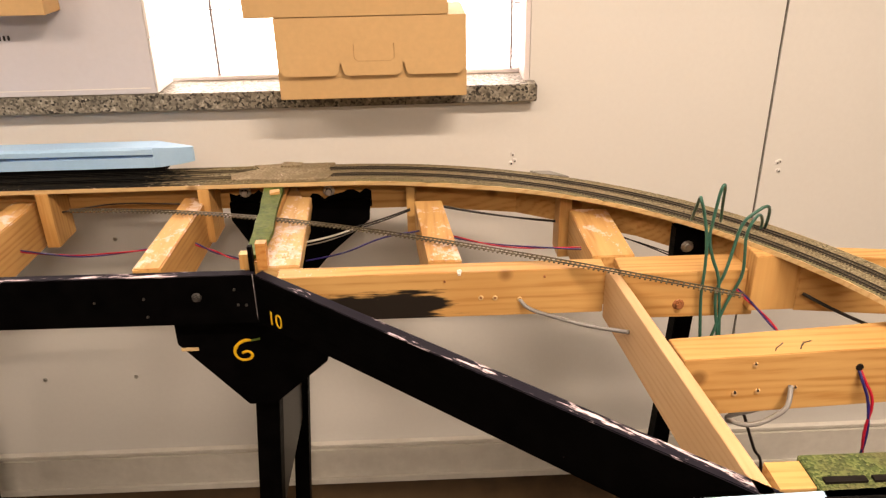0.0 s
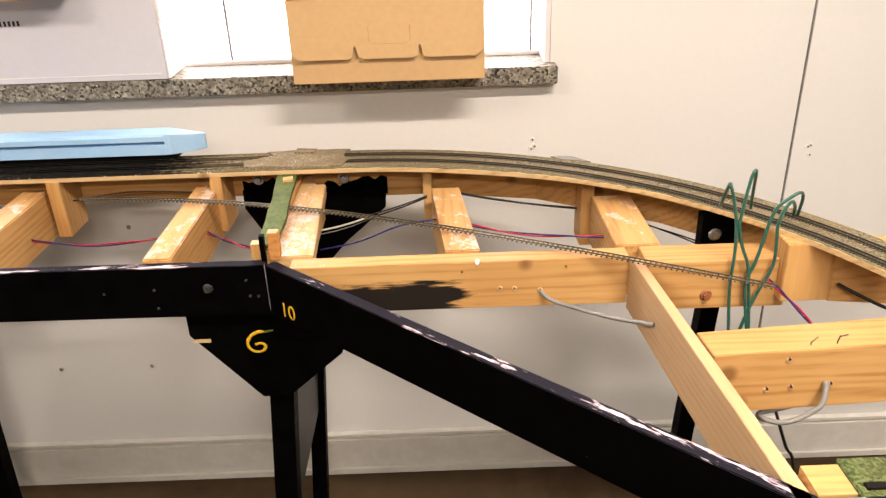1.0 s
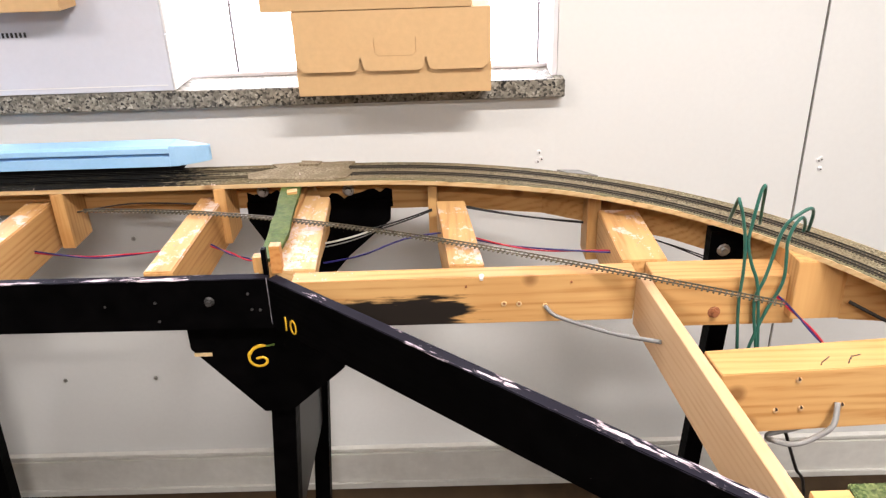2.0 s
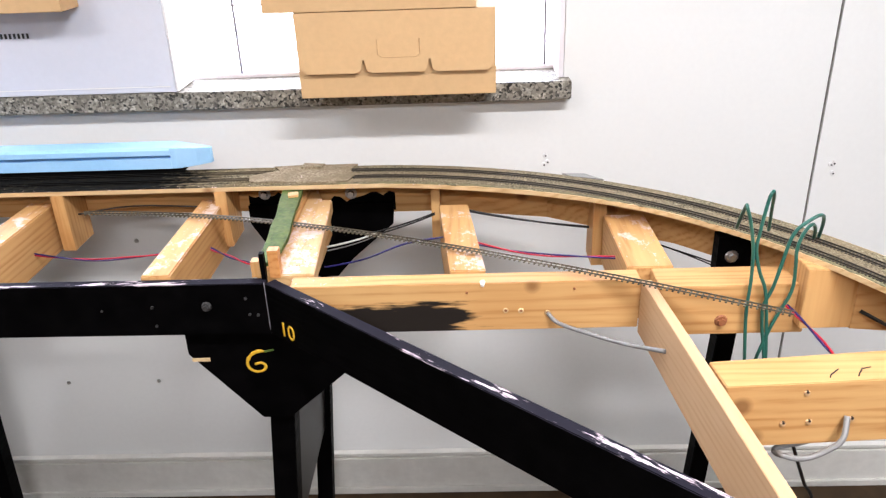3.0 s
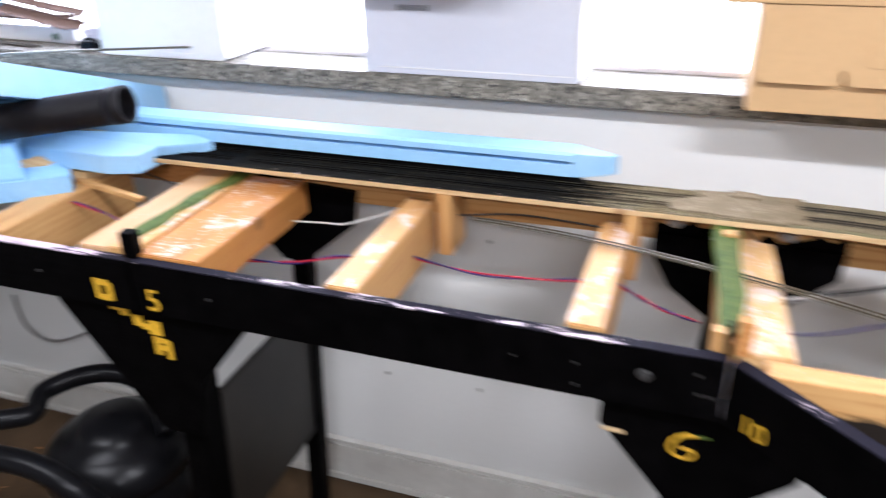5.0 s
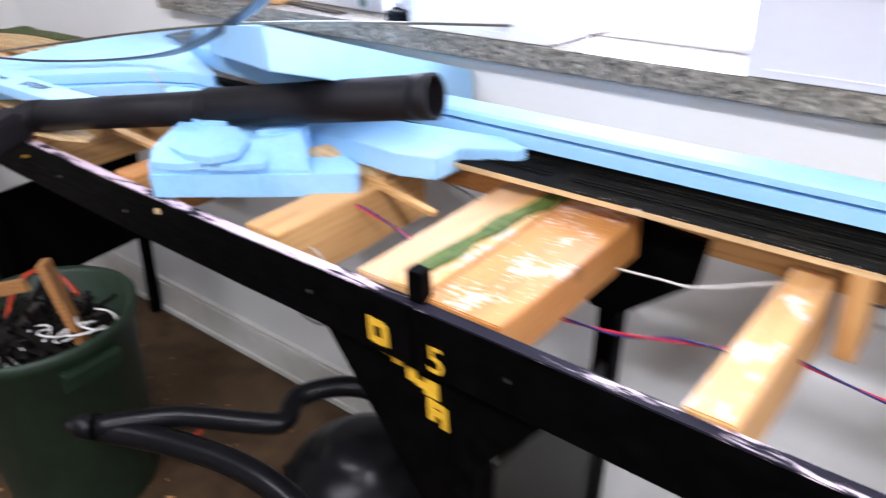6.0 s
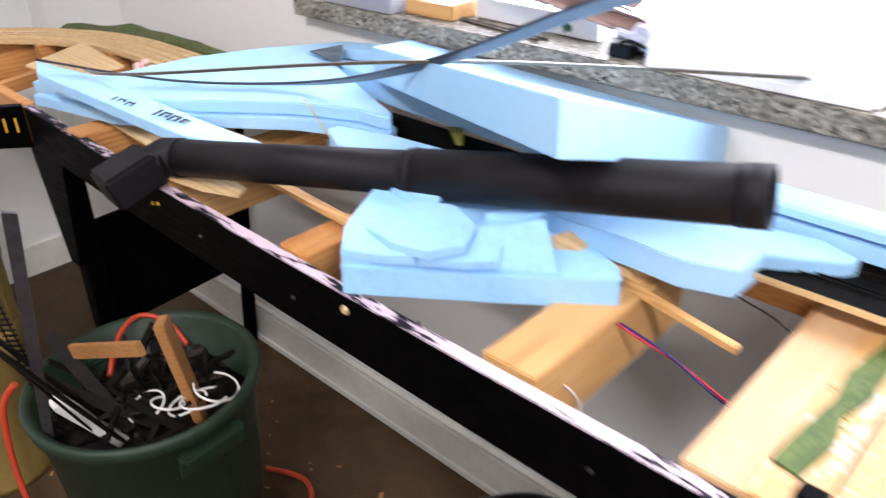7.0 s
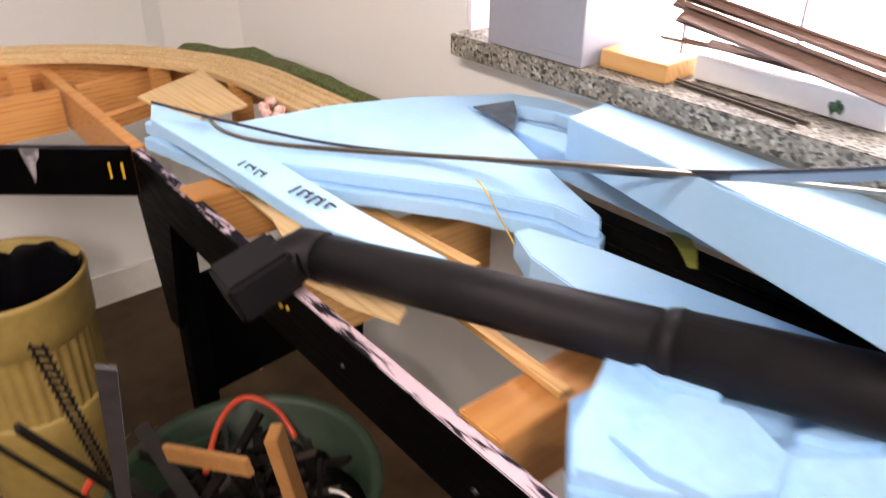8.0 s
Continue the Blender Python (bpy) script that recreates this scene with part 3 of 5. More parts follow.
    pts = [(x_from + (CX - x_from) * i / 24, CY + RC, z) for i in range(24)] if x_from < CX else []
    for i in range(n + 1):
        a = radians(turn_to) * i / n
        pts.append((CX + RC * math.sin(a), CY + RC * math.cos(a), z))
    return pts


def rails_and_ties(path, offset, parent, gauge=0.009, rail_mat=None, tie_mat=None, step=0.0056):
    """One track on the roadbed: two rails and a run of sleepers."""
    for side in (-1, 1):
        o = offset + side * gauge / 2
        part("rail", ribbon(path, [(o - 0.0006, 0.0012), (o + 0.0006, 0.0012), (o + 0.0006, 0.0034), (o - 0.0006, 0.0034)]), rail_mat or rail_metal, parent)
    bm = bmesh.new()
    left = step
    for p, q in zip(path, path[1:]):
        p, q = Vector(p), Vector(q)
        d = q - p
        length = d.length
        d.normalize()
        n = Vector((-d.y, d.x, 0))
        while left < length:
            c = p + d * left + n * offset
            w = 0.0085
            vs = [bm.verts.new(c + d * sx * 0.0014 + n * sy * w + Vector((0, 0, z))) for z in (0, 0.0017) for sx, sy in ((-1, -1), (1, -1), (1, 1), (-1, 1))]
            for f in ((4, 5, 6, 7), (0, 1, 5, 4), (1, 2, 6, 5), (2, 3, 7, 6), (3, 0, 4, 7)):
                bm.faces.new([vs[i] for i in f])
            left += step
        left -= length
    ties = part("tie_strip", bm, tie_mat or tie_plastic, parent)
    tagged(ties, kind="stuff")


def leg(x, y, top, lean, parent, w=0.036):
    """A square black leg whose foot stands a little to the west of its head."""
    bm = bmesh.new()
    rows = []
    for z in (0.0, top):
        xx = x - lean * (top - z)
        rows.append([bm.verts.new((xx + sx * w / 2, y + sy * w / 2, z)) for sx, sy in ((-1, -1), (1, -1), (1, 1), (-1, 1))])
    bm.faces.new(rows[0]), bm.faces.new(rows[1])
    for i in range(4):
        bm.faces.new((rows[0][i], rows[0][(i + 1) % 4], rows[1][(i + 1) % 4], rows[1][i]))
    bmesh.ops.recalc_face_normals(bm, faces=bm.faces)
    part("leg", bm, black_paint, parent, bevel=0.002)


def side_panel(x, y0, y1, z0, z1, lean, parent):
    """The black plywood brace between a front leg and a back leg."""
    bm = prism([(y0, z0), (y1, z0), (y1, z1), (y0, z1)], 0, 1)
    for v in bm.verts:
        y, z, t = v.co.x, v.co.y, v.co.z
        v.co = Vector((x + t * 0.012 - lean * (TOP - z), y, z))
    bmesh.ops.recalc_face_normals(bm, faces=bm.faces)
    part("brace_panel", bm, panel_black, parent)


# section six: straight, between gusset plates five and six
six = thing("railway_bench_section", "straight model railway bench with black fascia and open pine joists", "model railway bench", "benchwork sections")
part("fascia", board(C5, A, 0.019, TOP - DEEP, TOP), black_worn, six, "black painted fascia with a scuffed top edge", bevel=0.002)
for x0, w, y1 in ((-0.742, 0.05, 1.66), (-0.403, 0.046, 1.655)):
    part("joist", box(x0, x0 + w, 1.334, y1, TOP - DEEP, TOP + 0.006), pine_y_glue, six, bevel=0.004)
for x0, x1 in ((-0.676, -0.651), (-0.366, -0.344)):
    part("riser", box(x0, x1, 1.62, 1.7015, 0.864, PLY), pine_z, six, bevel=0.002)
part("back_beam", box(-1.066, -0.12, 1.702, 1.722, 0.904, PLY), pine_x, six, bevel=0.002)
bed = part("subroadbed", box(-1.066, -0.13, 1.622, 1.727, PLY, 0.9845), ply_edge, six, bevel=0.001)
part("ballast", box(-1.066, -0.13, 1.6235, 1.727, 0.984, BED + 0.0006), ballast_black, bed, "ballast with black paint brushed over it")
for o in (-0.017, 0.02):
    rails_and_ties([(-1.05 + 0.0205 * i, CY + RC, BED) for i in range(46)], o, bed, rail_mat=track_black, tie_mat=track_black)
for k, x0 in enumerate((-0.742, -0.403)):
    crumbs(x0 + 0.003, x0 + 0.044, 1.34, 1.62, TOP + 0.006, 34, 0.0022, glue_flake, six, 6 + k)
crumbs(-1.06, -0.2, 1.623, 1.632, BED, 110, 0.0022, glue_flake, six, 8)
crumbs(-1.06, -0.3, 1.624, 1.72, BED, 60, 0.0018, glue_flake, six, 18)
part("gusset_plate", slab_xz([(-0.352, TOP - DEEP + 0.02), (-0.352, 0.806), (-0.246, 0.678), (-0.2, 0.678), (-0.103, 0.762), (-0.075, TOP - DEEP + 0.02)], 1.334, 1.346), black_paint, six, bevel=0.001)
brush = tube([(-0.226, 1.3328, 0.812), (-0.238, 1.3328, 0.8125), (-0.252, 1.3328, 0.806), (-0.262, 1.3328, 0.791), (-0.261, 1.3328, 0.776), (-0.25, 1.3328, 0.7665), (-0.235, 1.3328, 0.7685), (-0.229, 1.3328, 0.778), (-0.236, 1.3328, 0.786), (-0.249, 1.3328, 0.783)], [0.0012, 0.0018, 0.003, 0.0036, 0.004, 0.004, 0.0036, 0.0042, 0.0036, 0.003, 0.0036, 0.0042, 0.003], 8)
for v in brush.verts:
    v.co = Vector((-0.243 + (v.co.x + 0.245) * 0.86, 1.3334 + (v.co.y - 1.3328) * 0.25, 0.79 + (v.co.z - 0.789) * 0.84))
part("number", brush, yellow_paint, six, "brushed yellow number")
part("paint_mark", bar((-0.228, 1.3332, 0.809), (-0.213, 1.3332, 0.812), 0.002, 0.003), green_paint, six)
part("paint_mark", box(-0.347, -0.318, 1.332, 1.3338, 0.793, 0.799), cork, six)
leg(-0.205, 1.372, 0.84, 0.085, six, 0.042)
leg(-0.196, 1.73, 0.9, 0.075, six, 0.036)
side_panel(-0.2, 1.392, 1.712, 0.36, 0.8, 0.075, six)
part("back_gusset", slab_xz([(-0.325, 0.92), (-0.325, 0.883), (-0.293, 0.826), (-0.207, 0.762), (-0.161, 0.761), (-0.127, 0.8), (-0.041, 0.875), (-0.037, 0.92)], 1.688, 1.699), black_paint, six)
part("joint_gap", box(-0.2068, -0.206, 1.3122, 1.314, 0.862, 0.944), dull_primer, six)
screws("bolt", [(-0.30, 1.312, 0.905)], 0.0085, (0, -1, 0), dull_steel, six, "zinc bolt head in the fascia")
screws("screw", [(-0.465, 1.316, 0.9), (-0.385, 1.314, 0.905), (-0.384, 1.314, 0.872), (-0.238, 1.312, 0.918), (-0.222, 1.312, 0.889), (-0.235, 1.312, 0.89)], 0.0025, (0, -1, 0), dull_steel, six)
ragged = [(-0.325, 0.9)]
ragged += [(-0.325 + 0.29 * i / 24, 0.938 + 0.012 * noise.noise(Vector((i * 0.9, 3, 0))) - (0.01 if 10 < i < 19 else 0) - 0.006 * (i % 3 == 1)) for i in range(25)]
ragged += [(-0.035, 0.9)]
part("paint_patch", slab_xz(ragged, 1.6995, 1.7015), black_paint, six, "ragged patch of black paint")
for x, z in ((-0.122, 0.937), (-0.293, 0.94)):
    screws("washer", [(x, 1.698, z)], 0.0125, (0, -1, 0), zinc, six)
    screws("bolt", [(x, 1.694, z)], 0.0075, (0, -1, 0), dull_steel, six)

# section ten: the bend, with bare pine framing
ten = thing("railway_bench_section", "curved model railway bench of bare pine with slanting black fascia", "model railway bench", "benchwork sections")
D = (0.72, 0.5)
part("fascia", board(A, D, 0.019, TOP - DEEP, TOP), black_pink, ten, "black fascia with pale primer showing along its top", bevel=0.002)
part("front_beam", box(-0.165, 0.3576, 1.297, 1.331, TOP - DEEP + 0.008, TOP), pine_x_smear, ten, "pine beam with a brushed smear of black paint", bevel=0.002)
part("front_beam", box(0.38, 0.595, 1.272, 1.333, TOP - DEEP + 0.008, TOP), pine_x, ten, bevel=0.002)
part("joist", prism([(0.0755, 1.333), (0.13, 1.333), (0.107, 1.602), (0.054, 1.602)], TOP - DEEP, TOP + 0.004), pine_y_glue, ten, bevel=0.003)
part("joist", box(0.345, 0.415, 1.335, 1.54, TOP - DEEP, TOP + 0.002), pine_y_glue, ten, bevel=0.003)
part("joist", prism([(-0.1985, 1.333), (-0.133, 1.333), (-0.15, 1.642), (-0.168, 1.643), (-0.186, 1.7), (-0.1985, 1.7)], TOP - 0.02, TOP + 0.004), pine_y_gluey, ten, "pine joist crusted with pale glue and plaster", bevel=0.003)
crumbs(-0.195, -0.155, 1.36, 1.6, TOP + 0.004, 90, 0.0028, glue_flake, ten, 1)
crumbs(-0.195, -0.15, 1.345, 1.45, TOP + 0.004, 40, 0.002, old_orange, ten, 2)
crumbs(0.082, 0.105, 1.35, 1.58, TOP + 0.004, 12, 0.002, glue_flake, ten, 3)
crumbs(0.348, 0.412, 1.34, 1.53, TOP + 0.002, 16, 0.002, glue_flake, ten, 4)
crumbs(-0.2, 0.0, 1.3, 1.33, TOP, 20, 0.002, glue_flake, ten, 5)
part("joist", box(-0.1985, -0.165, 1.333, 1.7, TOP - DEEP, TOP - 0.0205), pine_y, ten)
part("end_plate", box(-0.222, -0.199, 1.335, 1.7, TOP - DEEP, TOP + 0.012), pine_y, ten)
part("turf_strip", carved([(-0.221, 1.338, 0.962), (-0.195, 1.355, 0.964), (-0.191, 1.433, 0.968), (-0.197, 1.5, 0.968), (-0.2, 1.555, 0.969), (-0.2, 1.62, 0.974), (-0.202, 1.67, 0.983), (-0.238, 1.668, 0.983), (-0.236, 1.61, 0.973), (-0.233, 1.558, 0.969), (-0.224, 1.43, 0.968)], 0.008, 0.004, 2.0, 0.002), green_paint, ten, "strip of green painted scenery")
part("wood_chip", bar((-0.222, 1.6, 0.974), (-0.204, 1.603, 0.975), 0.016, 0.005), pine_x, ten)
part("wood_chip", bar((-0.22, 1.655, 0.985), (-0.206, 1.66, 0.987), 0.012, 0.005), glue_flake, ten)
part("stub", box(-0.2125, -0.2055, 1.326, 1.336, TOP - 0.002, TOP + 0.043), black_paint, ten)
part("stub", box(-0.2, -0.184, 1.33, 1.346, TOP, TOP + 0.046), old_orange, ten)
part("stub", box(-0.229, -0.214, 1.334, 1.35, TOP, TOP + 0.026), pine_z, ten)
part("rail_board", prism([(0.358, 1.296), (0.373, 1.296), (0.425, 0.6), (0.407, 0.6)], TOP - DEEP, TOP), pine_pale, ten, bevel=0.0015)
part("cross_beam", prism([(0.397, 1.027), (0.9, 1.052), (0.9, 1.12), (0.392, 1.08)], TOP - DEEP, TOP), pine_x, ten, bevel=0.002)
part("corner_block", box(0.578, 0.65, 1.25, 1.33, 0.882, PLY), pine_z, ten, bevel=0.002)
part("end_beam", prism([(0.65, 1.25), (0.95, 1.2), (0.95, 1.235), (0.65, 1.285)], 0.88, PLY), pine_x, ten, bevel=0.002)
for x0, x1, y0, z0 in ((0.038, 0.055, 1.64, 0.862), (0.331, 0.3545, 1.56, 0.836)):
    part("riser", box(x0, x1, y0, y0 + 0.06, z0, PLY), pine_z, ten, bevel=0.002)
part("back_beam", prism([(-0.118, 1.702), (0.06, 1.702), (0.26, 1.655), (0.262, 1.675), (0.062, 1.722), (-0.118, 1.722)], 0.895, PLY), pine_x, ten)
part("back_beam", prism([(0.257, 1.6565), (0.47, 1.52), (0.605, 1.38), (0.62, 1.395), (0.482, 1.537), (0.27, 1.672)], 0.895, PLY), pine_x, ten)


def bend_strip(inset, outset, z0, z1, wave=0.0, n=110):
    """A layer of the curved roadbed, whose front edge draws in round the bend."""
    inner, outer = [], []
    for i in range(n + 1):
        a = radians(100) * i / n
        draw = min(1.0, max(0.0, (math.degrees(a) - 12) / 28))
        r = RC - 0.053 + 0.02 * draw * draw * (3 - 2 * draw) + inset
        r += wave * noise.noise(Vector((a * 60, inset * 900, 0)))
        inner.append((CX + r * math.sin(a), CY + r * math.cos(a)))
        outer.append((CX + (RC + outset) * math.sin(a), CY + (RC + outset) * math.cos(a)))
    inner.insert(0, (-0.13, CY + RC - 0.053 + inset))
    outer.insert(0, (-0.13, CY + RC + outset))
    bm = bmesh.new()
    rows = [[bm.verts.new((*p, z)) for p, z in ((q, z0), (q, z1), (o, z1), (o, z0))] for q, o in zip(inner, outer)]
    for r, q in zip(rows, rows[1:]):
        for k in range(4):
            bm.faces.new((r[k], r[(k + 1) % 4], q[(k + 1) % 4], q[k]))
    bm.faces.new(rows[0]), bm.faces.new(rows[-1])
    bmesh.ops.recalc_face_normals(bm, faces=bm.faces)
    return bm


bed = part("subroadbed", bend_strip(0.0, 0.052, PLY, 0.9845), ply_edge, ten)
part("ballast", bend_strip(0.011, 0.049, 0.984, BED + 0.0006), ballast, bed)
part("fringe", bend_strip(0.0015, -0.0215, 0.984, BED + 0.0002, 0.0035), fringe_olive, bed, "olive scatter along the edge")
crumbs(-0.1, 0.3, 1.6, 1.622, BED, 30, 0.0016, glue_flake, ten, 15)
part("plaster_patch", carved([(-0.3, 1.642, BED + 0.0035), (-0.24, 1.634, BED + 0.004), (-0.17, 1.63, BED + 0.004), (-0.115, 1.636, BED + 0.0035), (-0.105, 1.66, BED + 0.004), (-0.118, 1.69, BED + 0.0045), (-0.108, 1.722, BED + 0.004), (-0.2, 1.726, BED + 0.005), (-0.27, 1.724, BED + 0.004), (-0.255, 1.7, BED + 0.004), (-0.31, 1.675, BED + 0.0035)], 0.004, 0.0012, 6.0), tan_plaster, bed, "patch of tan plaster over the joint in the roadbed")
part("plaster_lump", carved([(-0.215, 1.705, BED + 0.0075), (-0.175, 1.703, BED + 0.008), (-0.17, 1.724, BED + 0.008), (-0.213, 1.726, BED + 0.0075)], 0.006, 0.003, 3.0), tan_plaster, bed)
part("backing_corner", prism([(0.285, 1.648), (0.325, 1.643), (0.355, 1.61), (0.3, 1.63)], 0.975, 0.986), wire_gray, ten)
for o in (-0.017, 0.02):
    rails_and_ties(main_line(-0.128, 100, BED), o, bed)
lettering("10", 0.036, Matrix.Translation((-0.186, 1.2945, 0.864)) @ pose(0, 0, 0, 90, 0, math.degrees(math.atan2(D[1] - A[1], D[0] - A[0]))), yellow_paint, ten)
leg(0.577, 1.5, 0.88, 0.053, ten, 0.034)
part("leg_bracket", box(0.504, 0.565, 1.405, 1.43, 0.895, 0.958), black_paint, ten)
screws("bolt", [(0.527, 1.404, 0.924)], 0.012, (0, -1, 0), steel, ten)
for x, z in ((0.158, 0.896), (0.181, 0.895), (0.1, 0.927), (0.221, 0.891), (0.26, 0.93)):
    if z < 0.92:
        screws("hole_rim", [(x, 1.2972, z)], 0.0052, (0, -1, 0), cork, ten)
    screws("hole", [(x, 1.2965, z + 0.001)], 0.0026 if z < 0.92 else 0.0022, (0, -1, 0), knot_brown, ten)
for x, y, z in ((0.47, 1.0305, 0.887), (0.501, 1.032, 0.888), (0.552, 1.0345, 0.889), (0.492, 1.0315, 0.93)):
    screws("hole_rim", [(x, y, z)], 0.0042, (0, -1, 0), pine_pale, ten)
    screws("hole", [(x, y - 0.001, z + 0.0018)], 0.002, (0, -1, 0), brown_dark, ten)
for a, b in (((0.521, 1.042), (0.534, 1.052)), ((0.555, 1.044), (0.562, 1.053)), ((0.562, 1.053), (0.573, 1.055))):
    part("bent_nail", tube([(*a, TOP - 0.004), (*a, TOP + 0.004), (*b, TOP + 0.005)], 0.0008, 6, smooth=0), brown_dark, ten)
screws("knot", [(0.473, 1.2715, 0.885)], 0.011, (0, -1, 0), knot_brown, ten, "rusty knot in the beam")
part("glue_drip", sheet([(0.121, 1.2945, TOP - 0.001), (0.1255, 1.2945, TOP - 0.002), (0.128, 1.3, TOP + 0.002), (0.125, 1.305, TOP + 0.002), (0.12, 1.301, TOP + 0.002)], 0.003), wire_white, ten)

# section five: straight, behind the foam
five = thing("railway_bench_section", "straight model railway bench with flaked black fascia under foam offcuts", "model railway bench", "benchwork sections")
part("fascia", prism([C11, (-2.2, 1.334), (-1.75, 1.325), (-1.4, 1.322), (-1.071, 1.322), (-1.071, 1.341), (-1.4, 1.341), (-1.75, 1.344), (-2.2, 1.353), (C11[0], C11[1] + 0.019)], TOP - DEEP, TOP), black_flaked, five, "black fascia with pink primer showing along its top", bevel=0.002)
part("joist", box(-1.176, -1.1185, 1.342, 1.70, TOP - DEEP, TOP + 0.006), pine_pale, five, bevel=0.003)
part("joist", box(-1.065, -0.955, 1.342, 1.68, TOP - DEEP + 0.03, TOP + 0.004), pine_orange_gloss, five, "wide orange pine plank with flakes of pale glue", bevel=0.003)
part("joist", box(-1.1175, -1.0665, 1.342, 1.72, TOP - DEEP, TOP + 0.009), pine_y_glue, five, bevel=0.003)
part("turf_strip", carved([(-1.114, 1.39, 0.956), (-1.09, 1.382, 0.956), (-1.083, 1.44, 0.957), (-1.088, 1.48, 0.957), (-1.076, 1.53, 0.957), (-1.08, 1.58, 0.957), (-1.069, 1.62, 0.957), (-1.066, 1.69, 0.957), (-1.092, 1.692, 0.957), (-1.098, 1.62, 0.957), (-1.108, 1.55, 0.957), (-1.103, 1.5, 0.957), (-1.112, 1.45, 0.957)], 0.007, 0.006, 4.0, 0.004), green_paint, five, "strip of green painted scenery")
crumbs(-1.06, -0.96, 1.36, 1.66, TOP + 0.004, 70, 0.0026, glue_flake, five, 9)
crumbs(-1.115, -1.07, 1.36, 1.6, TOP + 0.009, 40, 0.0028, green_paint, five, 19)
crumbs(-1.17, -1.12, 1.36, 1.66, TOP + 0.006, 16, 0.002, glue_flake, five, 29)
part("stub", box(-1.082, -1.058, 1.331, 1.35, TOP, TOP + 0.042), black_paint, five, bevel=0.002)
for x0, w in ((-1.405, 0.07), (-1.76, 0.06), (-2.12, 0.07), (-2.42, 0.06)):
    part("joist", box(x0, x0 + w, 1.346, 1.66, TOP - DEEP, TOP + 0.004), pine_y if w == 0.07 else old_orange, five, bevel=0.003)
part("back_beam", box(-2.6, -1.07, 1.702, 1.722, 0.902, PLY), old_orange, five)
bed = part("subroadbed", box(-2.235, -1.067, 1.622, 1.727, PLY, 0.9845), ply_edge, five)
part("ballast", box(-2.22, -1.067, 1.6235, 1.727, 0.984, BED + 0.0006), black_bed, bed)
for o in (-0.017, 0.02):
    rails_and_ties([(-2.2 + 1.11 * i / 30, CY + RC, BED) for i in range(31)], o, bed, rail_mat=track_black, tie_mat=track_black)
part("gusset_plate", slab_xz([(-1.255, TOP - DEEP + 0.02), (-1.25, 0.835), (-1.09, 0.6), (-1.01, 0.6), (-0.99, 0.715), (-0.895, 0.835), (-0.89, TOP - DEEP + 0.02)], 1.342, 1.354), black_paint, five, bevel=0.001)
lettering("5", 0.055, pose(-1.047, 1.3205, 0.862, 90, 0, 0), yellow_paint, five)
# smudged yellow brush strokes on the fascia and the plate below it
for x0, x1, z0, z1 in ((-1.142, -1.134, 0.868, 0.904), (-1.12, -1.11, 0.868, 0.899), (-1.136, -1.116, 0.893, 0.903), (-1.136, -1.116, 0.866, 0.876)):
    part("paint_mark", box(x0, x1, 1.3205, 1.3235, z0, z1), yellow_paint, five)
for x0, x1, z0, z1 in ((-1.142, -1.12, 0.836, 0.848), (-1.124, -1.108, 0.828, 0.84), (-1.1, -1.084, 0.812, 0.832), (-1.086, -1.072, 0.808, 0.818), (-1.072, -1.05, 0.8, 0.826), (-1.068, -1.058, 0.762, 0.796), (-1.046, -1.037, 0.756, 0.792), (-1.06, -1.044, 0.772, 0.781), (-1.06, -1.044, 0.786, 0.794)):
    part("paint_mark", box(x0, x1, 1.34, 1.3423, z0, z1), yellow_paint, five)
leg(-1.03, 1.385, 0.84, 0.06, five, 0.05)
leg(-1.01, 1.745, 0.9, 0.05, five, 0.036)
part("back_gusset", slab_xz([(-1.13, 0.945), (-1.13, 0.88), (-1.03, 0.77), (-0.98, 0.77), (-0.87, 0.86), (-0.86, 0.93)], 1.69, 1.701), black_paint, five)
side_panel(-1.01, 1.41, 1.727, 0.3, 0.645, 0.05, five)
leg(-2.625, 1.4, 0.85, 0.05, five, 0.045)
leg(-2.67, 1.86, 0.9, 0.15, five, 0.03)
part("brace_panel", board((-2.672, 1.408), (-2.71, 1.842), 0.012, 0.335, 0.63), black_paint, five)
part("corner_gusset", slab_xz([(-2.72, TOP - DEEP + 0.004), (-2.665, 0.56), (-2.62, 0.56), (-2.55, TOP - DEEP + 0.004)], 1.366, 1.378), black_paint, five)
screws("screw", [(-0.93, 1.32, 0.9), (-1.25, 1.3215, 0.9), (-1.71, 1.3235, 0.893), (-1.94, 1.328, 0.9), (-2.16, 1.332, 0.905)], 0.003, (0, -1, 0), dull_steel, five)
screws("screw", [(-1.602, 1.3225, 0.922)], 0.0065, (0, -1, 0), cork, five, "pale filled screw hole")
screws("screw", [(-2.084, 1.331, 0.907), (-2.066, 1.331, 0.912)], 0.004, (0, -1, 0), yellow_paint, five)

# section eleven: the far bend against the end wall
eleven = thing("railway_bench_section", "curved model railway bench with cork roadbed and orange pine joists", "model railway bench", "benchwork sections")
E11 = (-3.05, 0.86)
part("fascia", board(E11, (-2.633, 1.345), 0.019, TOP - DEEP, TOP), black_worn, eleven, "black fascia with a splash of primer", bevel=0.002)
lettering("11", 0.045, Matrix.Translation((-2.666, 1.3065, 0.888)) @ pose(0, 0, 0, 90, 0, math.degrees(math.atan2(1.345 - E11[1], -2.633 - E11[0]))), yellow_paint, eleven)

splash = [(0, 0.944), (0.034, 0.944), (0.03, 0.926), (0.022, 0.915), (0.018, 0.893), (0.013, 0.878), (0.01, 0.9), (0.004, 0.92)]
part("primer_splash", slab_xz(splash, -0.0012, 0.0005), dull_primer, eleven, "pale smear of primer")
